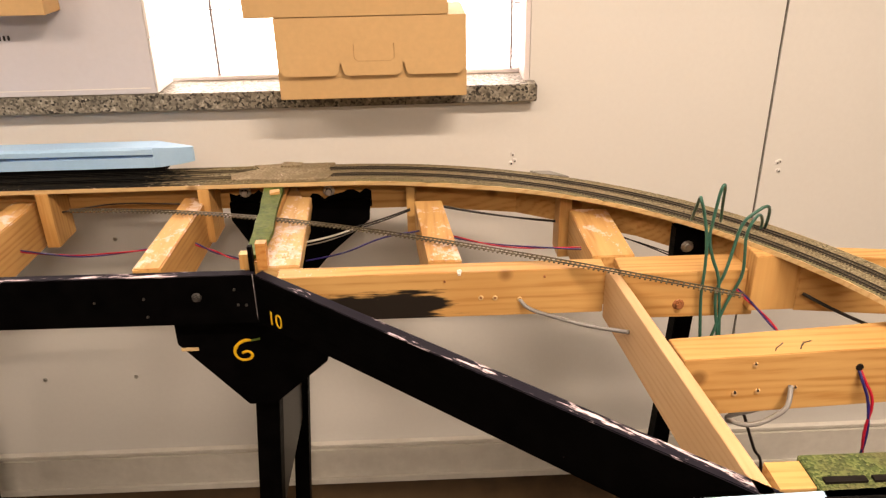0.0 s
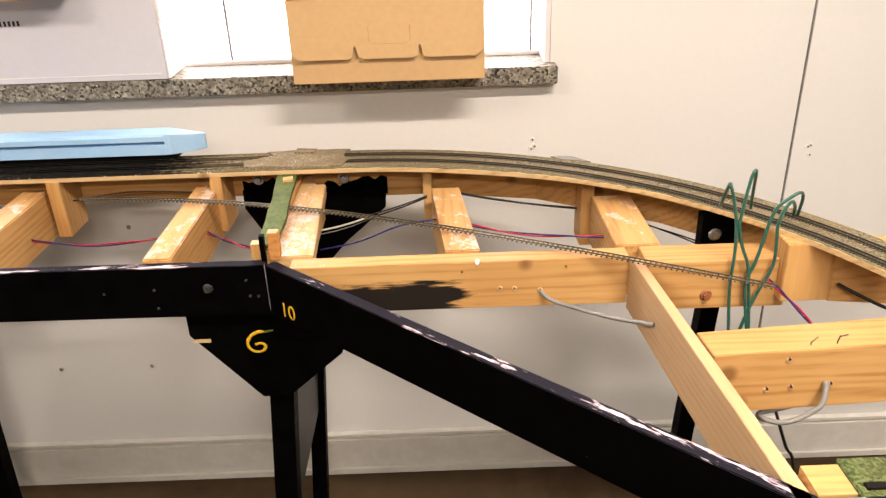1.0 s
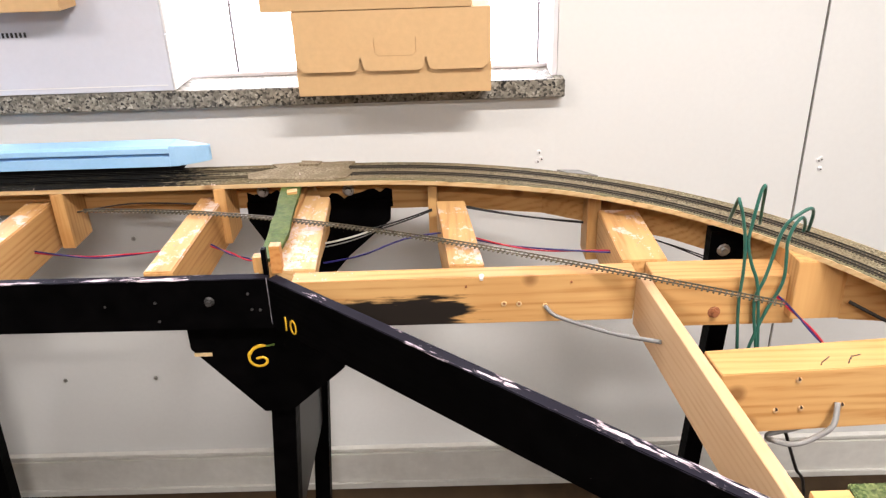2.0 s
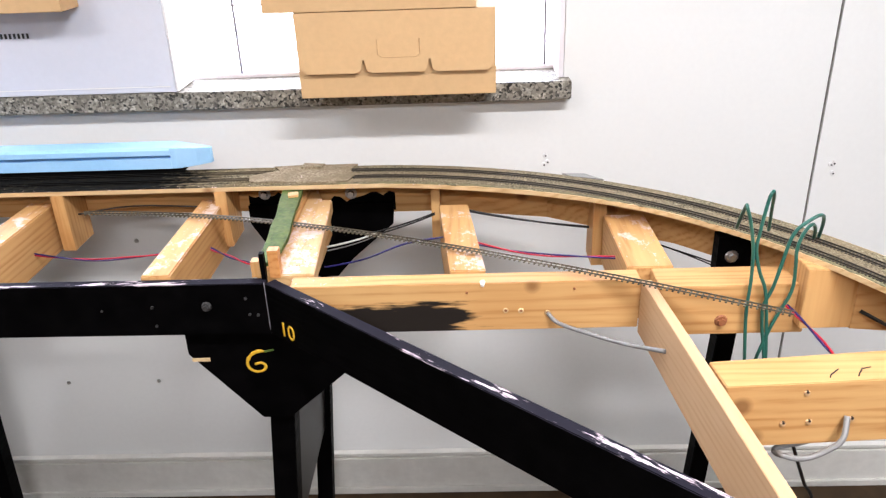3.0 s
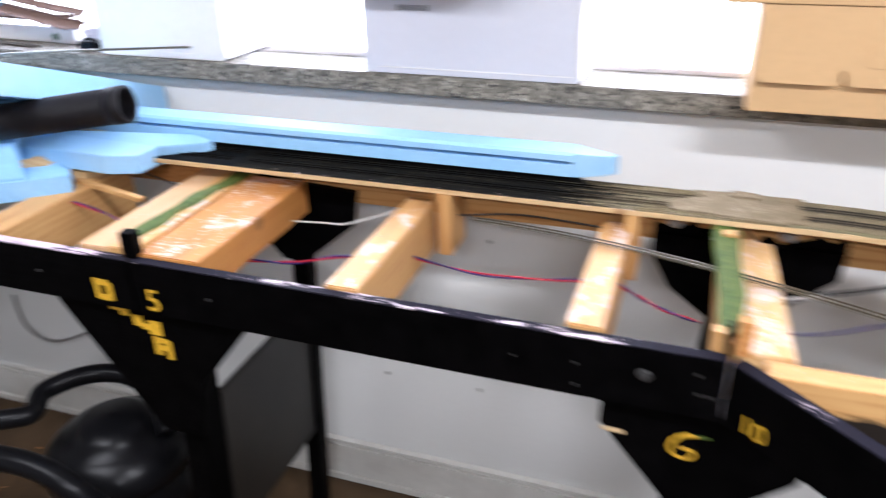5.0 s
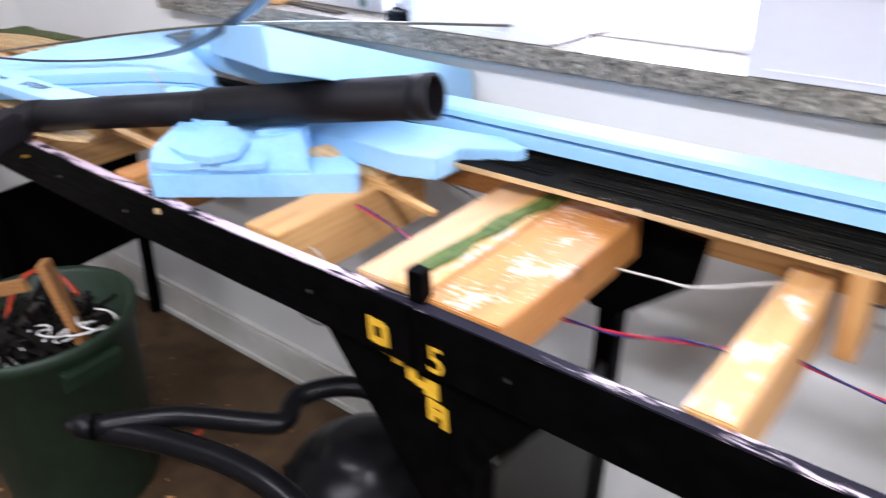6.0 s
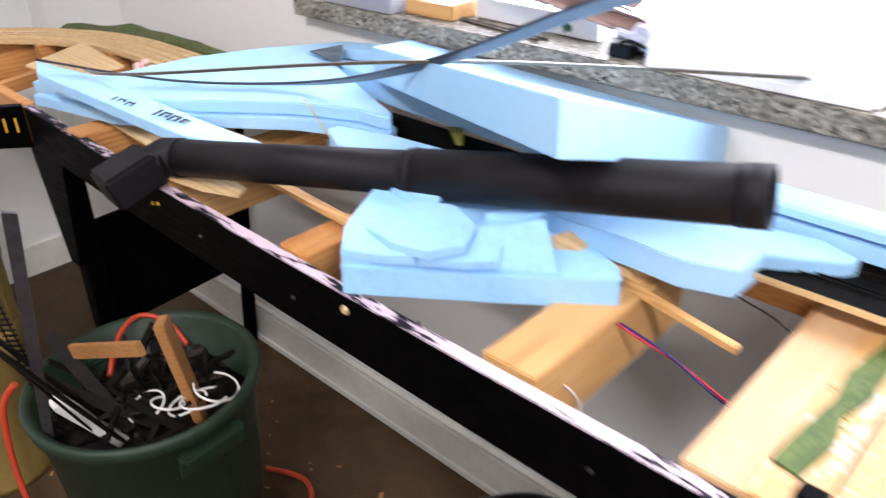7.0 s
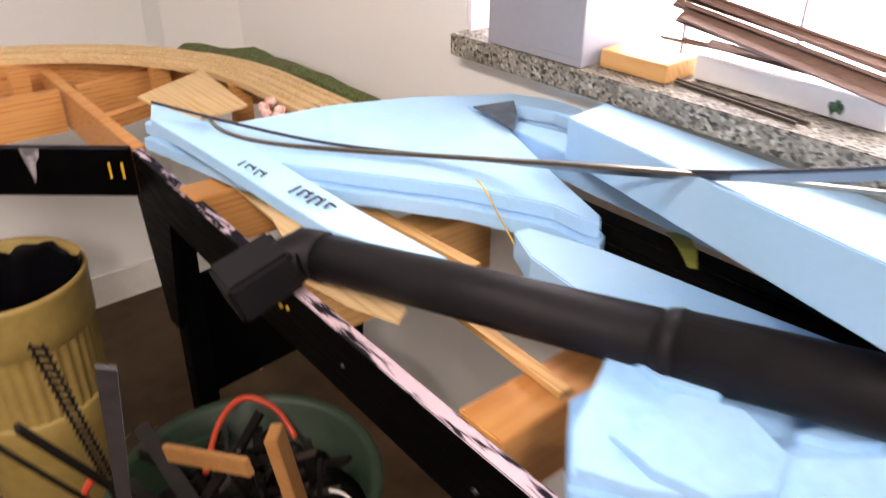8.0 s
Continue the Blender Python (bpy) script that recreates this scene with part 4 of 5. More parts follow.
eleven.children[-1].data.transform(Matrix.Translation((-2.757, 1.2008, 0)) @ Matrix.Rotation(math.atan2(0.485, 0.417), 4, "Z"))


def far_line(z, n=40):
    """The middle of the far roadbed, bending away from the window wall."""
    cx, cy, r = -2.72, 1.032, 0.65
    return [(-2.24 - 0.048 * i, cy + r, z) for i in range(10)] + [(cx - r * math.sin(radians(95) * i / n), cy + r * math.cos(radians(95) * i / n), z) for i in range(n + 1)]


bed = part("subroadbed", ribbon(far_line(0.962), [(-0.052, 0), (0.052, 0), (0.052, 0.012), (-0.052, 0.012)]), ply_edge, eleven)
for o, w in ((-0.036, 0.0085), (-0.017, 0.0085), (0.012, 0.0085), (0.031, 0.0085)):
    part("cork_strip", ribbon(far_line(0.974), [(o - w, 0), (o + w, 0), (o + w * 0.7, 0.007), (o - w * 0.7, 0.007)]), cork, bed)
part("turf_edge", carved([(-2.45, 1.768, 0.982), (-2.7, 1.774, 0.984), (-2.95, 1.76, 0.984), (-3.1, 1.66, 0.982), (-3.07, 1.625, 0.98), (-2.93, 1.7, 0.98), (-2.7, 1.738, 0.98), (-2.45, 1.738, 0.98)], 0.014, 0.01, 7.0), turf, eleven, "green turf along the wall side")
part("joist", prism([(-2.63, 1.352), (-3.33, 1.365), (-3.33, 1.387), (-2.63, 1.374)], TOP - DEEP, TOP), old_orange, eleven)
part("cross_beam", prism([(-3.085, 1.0), (-3.063, 1.0), (-3.05, 1.352), (-3.072, 1.352)], TOP - DEEP, TOP), old_orange, eleven)
part("cross_beam", prism([(-3.072, 1.389), (-3.05, 1.389), (-3.085, 1.6), (-3.107, 1.6)], TOP - DEEP, TOP), old_orange, eleven)
part("joist", bar((-2.835, 1.37, 0.928), (-2.885, 1.52, 0.928), 0.022, 0.028), old_orange, eleven)
part("outer_beam", prism([(-3.32, 1.0), (-3.3, 1.0), (-3.23, 1.4), (-3.08, 1.6), (-2.85, 1.7), (-2.6, 1.705), (-2.6, 1.725), (-2.86, 1.72), (-3.1, 1.62), (-3.25, 1.41)], 0.89, 0.962), old_orange, eleven)
for x, y in ((-3.2, 1.31), (-3.03, 1.56), (-2.8, 1.64), (-3.24, 1.15)):
    part("riser", box(x - 0.012, x + 0.012, y - 0.02, y + 0.02, 0.86, 0.962), old_orange, eleven)
leg(-3.05, 0.92, 0.9, 0.0, eleven, 0.036)


# ---- things on the sill ----
def flap_box(x0, x1, y0, y1, z0, z1, name, label, tuck=True):
    """A flat die-cut carton whose front flap is tucked over the front in three tongues."""
    ob = thing(name, label, "cardboard box")
    part("body", box(x0, x1, y0, y1, z0, z1), cardboard, ob, bevel=0.002)
    if tuck:
        w = (x1 - x0) / 3
        zf = z0 + (z1 - z0) * 0.3
        out = [(x0, z1)]
        for k in range(3):
            a, b = x0 + w * k, x0 + w * (k + 1)
            if k:
                out += [(a + 0.0015, zf + 0.024), (a + 0.005, zf + 0.008)]
            out += [(a + (0.004 if k == 0 else 0.008), zf + (0.012 if k == 0 else 0.003)), (a + 0.016, zf), (b - 0.016, zf), (b - (0.004 if k == 2 else 0.008), zf + (0.012 if k == 2 else 0.003))]
            if k < 2:
                out += [(b - 0.005, zf + 0.008), (b - 0.0015, zf + 0.024)]
        out.append((x1, z1))
        flap = slab_xz(out, y0 - 0.004, y0 - 0.0012)
        for v in flap.verts:
            v.co.y -= 0.007 * max(0, (z1 - v.co.z) / (z1 - zf))
        part("front_flap", flap, cardboard, ob)
        xm = (x0 + x1) / 2 + 0.005
        cut = tube([(xm - 0.04, y0 - 0.0092, zf + 0.062), (xm - 0.04, y0 - 0.0092, zf + 0.034), (xm - 0.032, y0 - 0.0092, zf + 0.028), (xm + 0.032, y0 - 0.0092, zf + 0.028), (xm + 0.04, y0 - 0.0092, zf + 0.034), (xm + 0.04, y0 - 0.0092, zf + 0.062)], 0.0005, 4, smooth=0)
        part("hand_cut", cut, cardboard_dark, ob)
    return ob


flap_box(-0.212, 0.168, 1.772, 1.96, SILL_Z + 0.002, 1.272, "cardboard_box", "tan cardboard carton with a tucked front flap on the sill")
flap_box(-0.268, 0.132, 1.765, 1.96, 1.2735, 1.42, "cardboard_box", "tan cardboard carton lying on top of another", False)


def plain_carton(name, x0, x1, y0, y1, z1, mat, label):
    ob = thing(name, label, "carton", "cartons on the sill")
    part("body", box(x0, x1, y0, y1, SILL_Z + 0.001, z1), mat, ob, bevel=0.002)
    part("seam", box(x0 + 0.03, x1 - 0.01, y0 - 0.001, y0 + 0.001, SILL_Z + 0.012, SILL_Z + 0.014), mat if mat is dark_card else white_card, ob)
    return ob


grey = plain_carton("carton", -0.905, -0.492, 1.866, 1.975, 1.52, gray_card, "pale grey carton standing on the window sill")
for k in range(7):
    part("print_bar", box(-0.83 + 0.009 * k, -0.826 + 0.009 * k, 1.8645, 1.8662, 1.227, 1.237), ink, grey)
part("side_panel", box(-0.4915, -0.488, 1.868, 1.974, SILL_Z + 0.002, 1.224), white_card, grey, "white side panel", bevel=0.001)
part("side_flap", box(-0.4915, -0.486, 1.868, 1.974, 1.227, 1.5), white_card, grey)
flap_box(-0.93, -0.655, 1.79, 1.864, 1.286, 1.36, "cardboard_box", "tan cardboard tray edge leaning before the grey carton", False)
plain_carton("carton", -1.54, -1.222, 1.872, 1.975, 1.62, white_card, "white carton standing on the window sill")
plain_carton("carton", -2.292, -2.085, 1.868, 1.97, 1.5, dark_card, "slate grey carton at the end of the window sill")

tagged(mesh_object("wood_block", box(-2.075, -1.955, 1.9, 1.972, SILL_Z + 0.001, SILL_Z + 0.028), pine_x, bevel=0.002), "short block of orange pine on the sill", "wood block")
tagged(mesh_object("white_foam_block", bar((-1.945, 1.968, SILL_Z + 0.02), (-1.665, 1.952, SILL_Z + 0.02), 0.028, 0.036), white_card, bevel=0.003), "white foam block on the window sill", "foam block")
for a, b in (((-1.965, 1.93, SILL_Z + 0.003), (-1.74, 1.9, SILL_Z + 0.003)), ((-1.95, 1.918, SILL_Z + 0.003), (-1.75, 1.888, SILL_Z + 0.003))):
    tagged(mesh_object("model_rail", bar(a, b, 0.004, 0.004), rail_metal), "thin dark rail offcut lying on the sill", "rail")
tree = bmesh.new()
bmesh.ops.create_icosphere(tree, subdivisions=3, radius=0.017)
for v in tree.verts:
    v.co *= 1 + 0.28 * noise.noise(v.co * 160)
    v.co += Vector((-1.73, 1.955, SILL_Z + 0.016))
tagged(mesh_object("model_bush", tree, bush_green), "small green model bush on the sill", "model bush")
clamp = thing("black_clip", "small black plastic clip and cable on the sill", "clip")
part("body", box(-1.615, -1.575, 1.885, 1.92, SILL_Z + 0.001, SILL_Z + 0.022), rubber, clamp, bevel=0.004)
part("coil", tube([(-1.6, 1.88, SILL_Z + 0.02), (-1.57, 1.87, SILL_Z + 0.034), (-1.55, 1.89, SILL_Z + 0.02), (-1.57, 1.91, SILL_Z + 0.006), (-1.6, 1.9, SILL_Z + 0.016)], 0.003, 6), rubber, clamp)
tagged(mesh_object("thin_stick", bar((-1.222, 1.868, SILL_Z + 0.004), (-1.13, 1.93, SILL_Z + 0.03), 0.0025, 0.0025), scrap_dark), "thin dark stick leaning on the white carton", "stick")
random.seed(4)
planks = thing("strip_bundle", "bundle of long brown model siding strips across the sill", "strips")
for k in range(7):
    a = Vector((-2.0 + 0.012 * k, 1.94 - 0.01 * k, 1.243 - 0.006 * k + random.uniform(-0.006, 0.006)))
    b = Vector((-1.54 + random.uniform(-0.03, 0.02), 1.865 - 0.007 * k, 1.2 - 0.005 * k + random.uniform(-0.004, 0.004)))
    part("strip", bar(a, b, 0.012 + 0.005 * (k % 3), 0.003, turn=random.uniform(-50, 50)), brown_strip, planks)
for k in range(5):
    a = Vector((-2.0 + 0.045 * k, 1.945 - 0.012 * k, 1.16 + 0.007 * k))
    b = Vector((-1.62 + random.uniform(-0.03, 0.03), 1.905 - 0.008 * k, 1.182 - 0.005 * k))
    part("strip", bar(a, b, 0.014, 0.003, turn=random.uniform(-40, 40)), brown_strip, planks)

# ---- foam ----
strip = thing("foam_strip", "long grooved strip of light blue insulation foam on the roadbed", "foam strip")
strip_body = ribbon([(-1.42, 1.703, BED + 0.012), (-0.9, 1.703, BED + 0.012), (-0.467, 1.703, BED + 0.012)], [(0, 0), (0.05, 0), (0.05, 0.041), (0.005, 0.041), (0, 0.037), (0, 0.027), (0.02, 0.027), (0.02, 0.0205), (0, 0.0205)])
part("strip", strip_body, blue_foam, strip)
tip = prism([(-0.4672, 1.703), (-0.455, 1.703), (-0.42, 1.72), (-0.398, 1.735), (-0.395, 1.742), (-0.4672, 1.753)], BED + 0.012, BED + 0.053)
for v in tip.verts:
    if v.co.z > BED + 0.03:
        v.co.z -= 0.16 * max(0.0, v.co.x + 0.455)
# added black support; its colour stands in for shade below the foam
tagged(mesh_object("roadbed_strip", box(-1.42, -0.45, 1.711, 1.748, BED + 0.0007, BED + 0.0118), black_bed), "black riser strip added as shade under the blue foam", "roadbed strip")
part("strip_end", tip, blue_foam, strip, "chamfered end of the strip", bevel=0.002)

low = thing("foam_sheet", "two stacked light blue foam sheets with a rounded tip", "foam sheet", "foam offcuts")
TIP = [(-2.61, 1.368, 0.99), (-2.31, 1.398, 1.01), (-2.17, 1.47, 1.02), (-2.0, 1.558, 1.03), (-1.88, 1.6, 1.034), (-1.835, 1.598, 1.035), (-1.812, 1.604, 1.035), (-1.826, 1.63, 1.036), (-1.96, 1.684, 1.036), (-2.104, 1.748, 1.036), (-2.211, 1.762, 1.037), (-2.173, 1.821, 1.038), (-2.1, 1.845, 1.04), (-2.035, 1.835, 1.045), (-2.03, 1.872, 1.047), (-2.14, 1.89, 1.04), (-2.215, 1.862, 1.038), (-2.31, 1.73, 1.036), (-2.37, 1.594, 1.034), (-2.43, 1.45, 1.02), (-2.6, 1.4, 0.995)]
part("layer", sheet([(x, y, z - 0.0235) for x, y, z in TIP], 0.022), blue_foam, low, bevel=0.003)
part("layer", sheet([(x - 0.008, y + (0.008 if y < 1.61 else -0.002), z) for x, y, z in TIP], 0.022), blue_foam, low, bevel=0.004)

# thin dark sheet added over the notch to paint its shade
tagged(mesh_object("plastic_scrap", sheet([(-2.203, 1.757, 1.043), (-2.168, 1.812, 1.05), (-2.13, 1.782, 1.046), (-2.085, 1.73, 1.043), (-2.141, 1.741, 1.047)], 0.002), notch_slate), "dark slate sheet added as shade over the foam notch", "plastic scrap")

plank = thing("foam_plank", "narrow light blue foam plank with black lettering bars", "foam plank", "foam offcuts")
NEAR, FAR = [(-2.5, 1.35, 1.034), (-2.32, 1.365, 1.026), (-2.14, 1.373, 1.022), (-2.035, 1.378, 1.02), (-1.95, 1.402, 1.02), (-1.892, 1.443, 1.02)], [(-2.53, 1.366, 1.05), (-2.427, 1.42, 1.03), (-2.24, 1.428, 1.026), (-2.073, 1.43, 1.024), (-1.976, 1.436, 1.022)]
part("plank", sheet(NEAR + FAR[::-1], 0.02), blue_foam, plank, bevel=0.002)


def on_plank(s, w):
    """A point on the plank's upper face: s along it, w across it."""
    return Vector((-2.5, 1.352, 1.036)).lerp(Vector((-1.93, 1.408, 1.02)), s) + Vector((0.0, 0.052 * w, 0.003))


# two rows of printed characters, too worn to read
for s0, count, w0, w1, wide in ((0.44, 5, -0.08, 0.22, 0.0028), (0.64, 6, -0.05, 0.38, 0.004)):
    for k in range(count):
        s = s0 + 0.022 * k
        part("print_bar", bar(on_plank(s, w0 + 0.06 * (k % 3)), on_plank(s - 0.012, w1 - 0.05 * (k % 2)), wide, 0.0015), ink, plank)
        if k % 2:
            part("print_bar", bar(on_plank(s - 0.012, w1 - 0.05), on_plank(s + 0.012, w1 - 0.08), 0.003, 0.0015), ink, plank)

big = thing("foam_slab", "thick tilted light blue foam slab propped over the pipe", "foam slab", "foam offcuts")
part("slab", sheet([(-1.97, 1.715, 1.098), (-1.354, 1.388, 1.222), (-1.404, 1.888, 1.041), (-2.02, 1.855, 1.075)], 0.058), blue_foam, big, bevel=0.003)
back = thing("foam_sheet", "light blue foam sheet lying against the wall", "foam sheet", "foam offcuts")
part("sheet", sheet([(-2.11, 1.757, 1.03), (-2.037, 1.753, 1.03), (-1.957, 1.744, 1.03), (-1.806, 1.738, 1.03), (-1.648, 1.732, 1.03), (-1.43, 1.73, 1.03), (-1.43, 1.87, 1.03), (-2.02, 1.885, 1.03), (-2.03, 1.812, 1.03), (-2.139, 1.79, 1.03)], 0.043), blue_foam, back, bevel=0.003)

lower = thing("foam_sheet", "jagged light blue foam sheet under the pipe", "foam sheet", "foam offcuts")
part("sheet", sheet([(-1.892, 1.545, 1.018), (-1.84, 1.52, 1.016), (-1.7, 1.5, 1.014), (-1.475, 1.548, 1.01), (-1.36, 1.558, 1.008), (-1.3, 1.56, 1.005), (-1.243, 1.583, 1.003), (-1.238, 1.634, 1.003), (-1.2, 1.655, 1.003), (-1.162, 1.676, 1.003), (-1.153, 1.692, 1.004), (-1.2, 1.7, 1.01), (-1.54, 1.624, 1.018), (-1.79, 1.59, 1.02), (-1.885, 1.562, 1.021)], 0.036), blue_foam, lower, bevel=0.003)


def faceted(rows, low):
    """A block of cut foam: a grid of rows of upper points over a flat underside."""
    bm = bmesh.new()
    top = [[bm.verts.new(p) for p in row] for row in rows]
    under = [[bm.verts.new((p[0], p[1], low)) for p in row] for row in rows]
    n, m = len(rows), len(rows[0])
    for i in range(n - 1):
        for k in range(m - 1):
            bm.faces.new((top[i][k], top[i][k + 1], top[i + 1][k + 1], top[i + 1][k]))
            bm.faces.new((under[i][k], under[i + 1][k], under[i + 1][k + 1], under[i][k + 1]))
    rim = [(0, k) for k in range(m)] + [(i, m - 1) for i in range(1, n)] + [(n - 1, k) for k in range(m - 2, -1, -1)] + [(i, 0) for i in range(n - 2, 0, -1)]
    for (a, b), (c, d) in zip(rim, rim[1:] + rim[:1]):
        bm.faces.new((top[a][b], under[a][b], under[c][d], top[c][d]))
    bmesh.ops.recalc_face_normals(bm, faces=bm.faces)
    return bm


lump = thing("carved_foam", "stack of torn and carved light blue foam offcuts", "carved foam", "foam offcuts")
part("base_board", sheet([(-1.602, 1.323, 0.983), (-1.472, 1.418, 0.981), (-1.345, 1.515, 0.979), (-1.362, 1.539, 0.980), (-1.432, 1.569, 0.985), (-1.662, 1.489, 0.993), (-1.670, 1.399, 0.989)], 0.038), foam_cut, lump, bevel=0.002)
# the upper block falls from a ridge towards the front edge
part("block", faceted([[(-1.605, 1.327, 0.997), (-1.562, 1.358, 0.995), (-1.517, 1.393, 0.993), (-1.457, 1.437, 0.987), (-1.402, 1.475, 0.984)],
                       [(-1.627, 1.354, 1.015), (-1.567, 1.381, 1.013), (-1.512, 1.411, 1.007), (-1.460, 1.455, 1.007), (-1.420, 1.487, 1.007)],
                       [(-1.642, 1.394, 1.025), (-1.572, 1.419, 1.029), (-1.502, 1.434, 1.025), (-1.467, 1.469, 1.027), (-1.438, 1.496, 1.033)],
                       [(-1.667, 1.449, 1.031), (-1.592, 1.469, 1.031), (-1.512, 1.469, 1.015), (-1.482, 1.499, 1.030), (-1.452, 1.519, 1.035)],
                       [(-1.674, 1.484, 1.025), (-1.602, 1.509, 1.025), (-1.532, 1.519, 1.020), (-1.502, 1.534, 1.025), (-1.472, 1.539, 1.031)]], 0.979), foam_cut, lump, "carved block with a ridge and a hollow", bevel=0.0015)
part("plate", sheet([(-1.598, 1.362, 1.021), (-1.556, 1.362, 1.016), (-1.512, 1.376, 1.014), (-1.486, 1.41, 1.018), (-1.492, 1.438, 1.03), (-1.54, 1.452, 1.036), (-1.588, 1.43, 1.034)], 0.012), foam_cut, lump, "flat raised flake", bevel=0.0015)
part("flake", sheet([(-1.602, 1.329, 1.004), (-1.56, 1.352, 1.001), (-1.53, 1.372, 1.005), (-1.548, 1.398, 1.018), (-1.608, 1.37, 1.022)], 0.012), foam_cut, lump, bevel=0.001)
part("flake", sheet([(-1.527, 1.374, 1.0), (-1.49, 1.4, 0.999), (-1.455, 1.43, 1.0), (-1.464, 1.452, 1.01), (-1.52, 1.414, 1.01)], 0.01), foam_cut, lump, bevel=0.001)
part("flake", sheet([(-1.657, 1.439, 1.037), (-1.602, 1.427, 1.039), (-1.558, 1.445, 1.042), (-1.567, 1.474, 1.042), (-1.642, 1.478, 1.036)], 0.011), foam_cut, lump, bevel=0.001)
part("flake", sheet([(-1.5, 1.46, 1.034), (-1.47, 1.476, 1.036), (-1.446, 1.505, 1.037), (-1.48, 1.52, 1.034)], 0.012), foam_cut, lump, bevel=0.001)


# ---- the pipe and loose strips ----
pipe = thing("downspout_pipe", "black plastic downspout pipe with a boxy elbow resting on the fascia", "pipe")
P0, P1 = Vector((-2.055, 1.358, 0.986)), Vector((-1.216, 1.557, 1.109))
PD = (P1 - P0).normalized()
mid = P0 + PD * 0.45


def hollow_pipe(a, b, r, wall=0.003):
    bm = tube([a, b], r, 28, smooth=0)
    caps = [f for f in bm.faces if len(f.verts) > 4]
    bmesh.ops.inset_region(bm, faces=caps, thickness=wall)
    caps = [f for f in bm.faces if len(f.verts) > 4]
    for f in caps:
        out = bmesh.ops.extrude_discrete_faces(bm, faces=[f])["faces"][0]
        bmesh.ops.translate(bm, verts=out.verts, vec=-out.normal * 0.06)
    return bm


def collar(a, b, outer, inner, sides=28):
    """An open ring round the line from a to b."""
    bm = bmesh.new()
    d = (b - a).normalized()
    side = d.orthogonal().normalized()
    up = d.cross(side)
    rings = [[bm.verts.new(p + (side * math.cos(6.2832 * k / sides) + up * math.sin(6.2832 * k / sides)) * r) for k in range(sides)] for p, r in ((a, outer), (b, outer), (b, inner), (a, inner))]
    for i in range(4):
        for k in range(sides):
            bm.faces.new((rings[i][k], rings[i][(k + 1) % sides], rings[(i + 1) % 4][(k + 1) % sides], rings[(i + 1) % 4][k])).smooth = i % 2 == 0
    bmesh.ops.recalc_face_normals(bm, faces=bm.faces)
    return bm


part("tube", hollow_pipe(P0, mid + PD * 0.02, 0.0285), pipe_black, pipe)
part("socket", hollow_pipe(mid, P1, 0.0315), pipe_black, pipe)
part("end_bead", collar(P1 - PD * 0.03, P1 + PD * 0.0005, 0.0328, 0.029), pipe_black, pipe)
part("socket_bead", tube([mid - PD * 0.003, mid + PD * 0.008, mid + PD * 0.014], [0.0302, 0.0328, 0.0318], 28, smooth=0), pipe_black, pipe)
e1 = P0 + Vector((-0.006, -0.03, -0.008))
part("elbow", tube([P0 + PD * 0.035, P0, e1, (-2.066, 1.312, 0.972)], [0.0305, 0.031, 0.03, 0.027], 20, smooth=0), pipe_black, pipe)
part("elbow_socket", bar((-2.066, 1.338, 0.982), (-2.074, 1.258, 0.955), 0.07, 0.056), pipe_black, pipe, bevel=0.01)

strap = thing("rubber_strap", "long curved grey-black rubber strap over the foam", "strap")
STRAP = [(-2.507, 1.361, 1.056), (-2.255, 1.497, 1.034), (-1.991, 1.619, 1.055), (-1.669, 1.565, 1.16), (-1.408, 1.496, 1.271), (-1.215, 1.401, 1.346)]
band = smoothed(STRAP, 12)
strap_bm = bmesh.new()
rings = []
for i, p in enumerate(band):
    t = i / (len(band) - 1)
    d = (band[min(i + 1, len(band) - 1)] - band[max(i - 1, 0)]).normalized()
    across = d.cross(Vector((0.35, 0.6 - 0.3 * t, 0.75))).normalized()
    flat = across.cross(d).normalized()
    w = 0.0055 + 0.006 * t
    rings.append([strap_bm.verts.new(p + across * a * w + flat * b * 0.0022) for a, b in ((-1, -0.4), (-0.8, -1), (0.8, -1), (1, -0.4), (1, 0.4), (0.8, 1), (-0.8, 1), (-1, 0.4))])
for r, q in zip(rings, rings[1:]):
    for k in range(8):
        strap_bm.faces.new((r[k], r[(k + 1) % 8], q[(k + 1) % 8], q[k]))
strap_bm.faces.new(rings[0]), strap_bm.faces.new(rings[-1])
bmesh.ops.recalc_face_normals(strap_bm, faces=strap_bm.faces)
part("strap", strap_bm, strap_grey, strap)
RAIL = [(-2.441, 1.416, 1.036), (-2.144, 1.372, 1.094), (-1.667, 1.573, 1.156), (-1.295, 1.885, 1.132)]
rail_strip = thing("flex_rail", "long thin tan rail strip sprung across the foam", "rail strip")
part("strip", ribbon(smoothed(RAIL), [(-0.0025, 0), (0.0025, 0), (0.0025, 0.004), (-0.0025, 0.004)]), loose_rail, rail_strip)

for a, b in (((-2.3, 1.506, 0.957), (-1.93, 1.521, 0.96)), ((-2.0, 1.452, 0.958), (-1.7, 1.43, 0.96))):
    slat = thing("pine_slat", "narrow pine slat lying across the joists", "slat", "loose slats")
    part("slat", bar(a, b, 0.016, 0.008), pine_x, slat)
slat = thing("plywood_offcut", "long tapering offcut of pale plywood across the joists", "plywood offcut")
part("board", sheet([(-2.455, 1.413, 0.955), (-2.216, 1.397, 0.957), (-2.04, 1.345, 0.96), (-1.96, 1.355, 0.962), (-1.892, 1.374, 0.966), (-1.905, 1.395, 0.966), (-2.0, 1.412, 0.96), (-2.21, 1.429, 0.957), (-2.43, 1.438, 0.955)], 0.005), ply_edge, slat)
slat = thing("plywood_offcut", "pale plywood block wedged between foam offcuts", "plywood offcut")
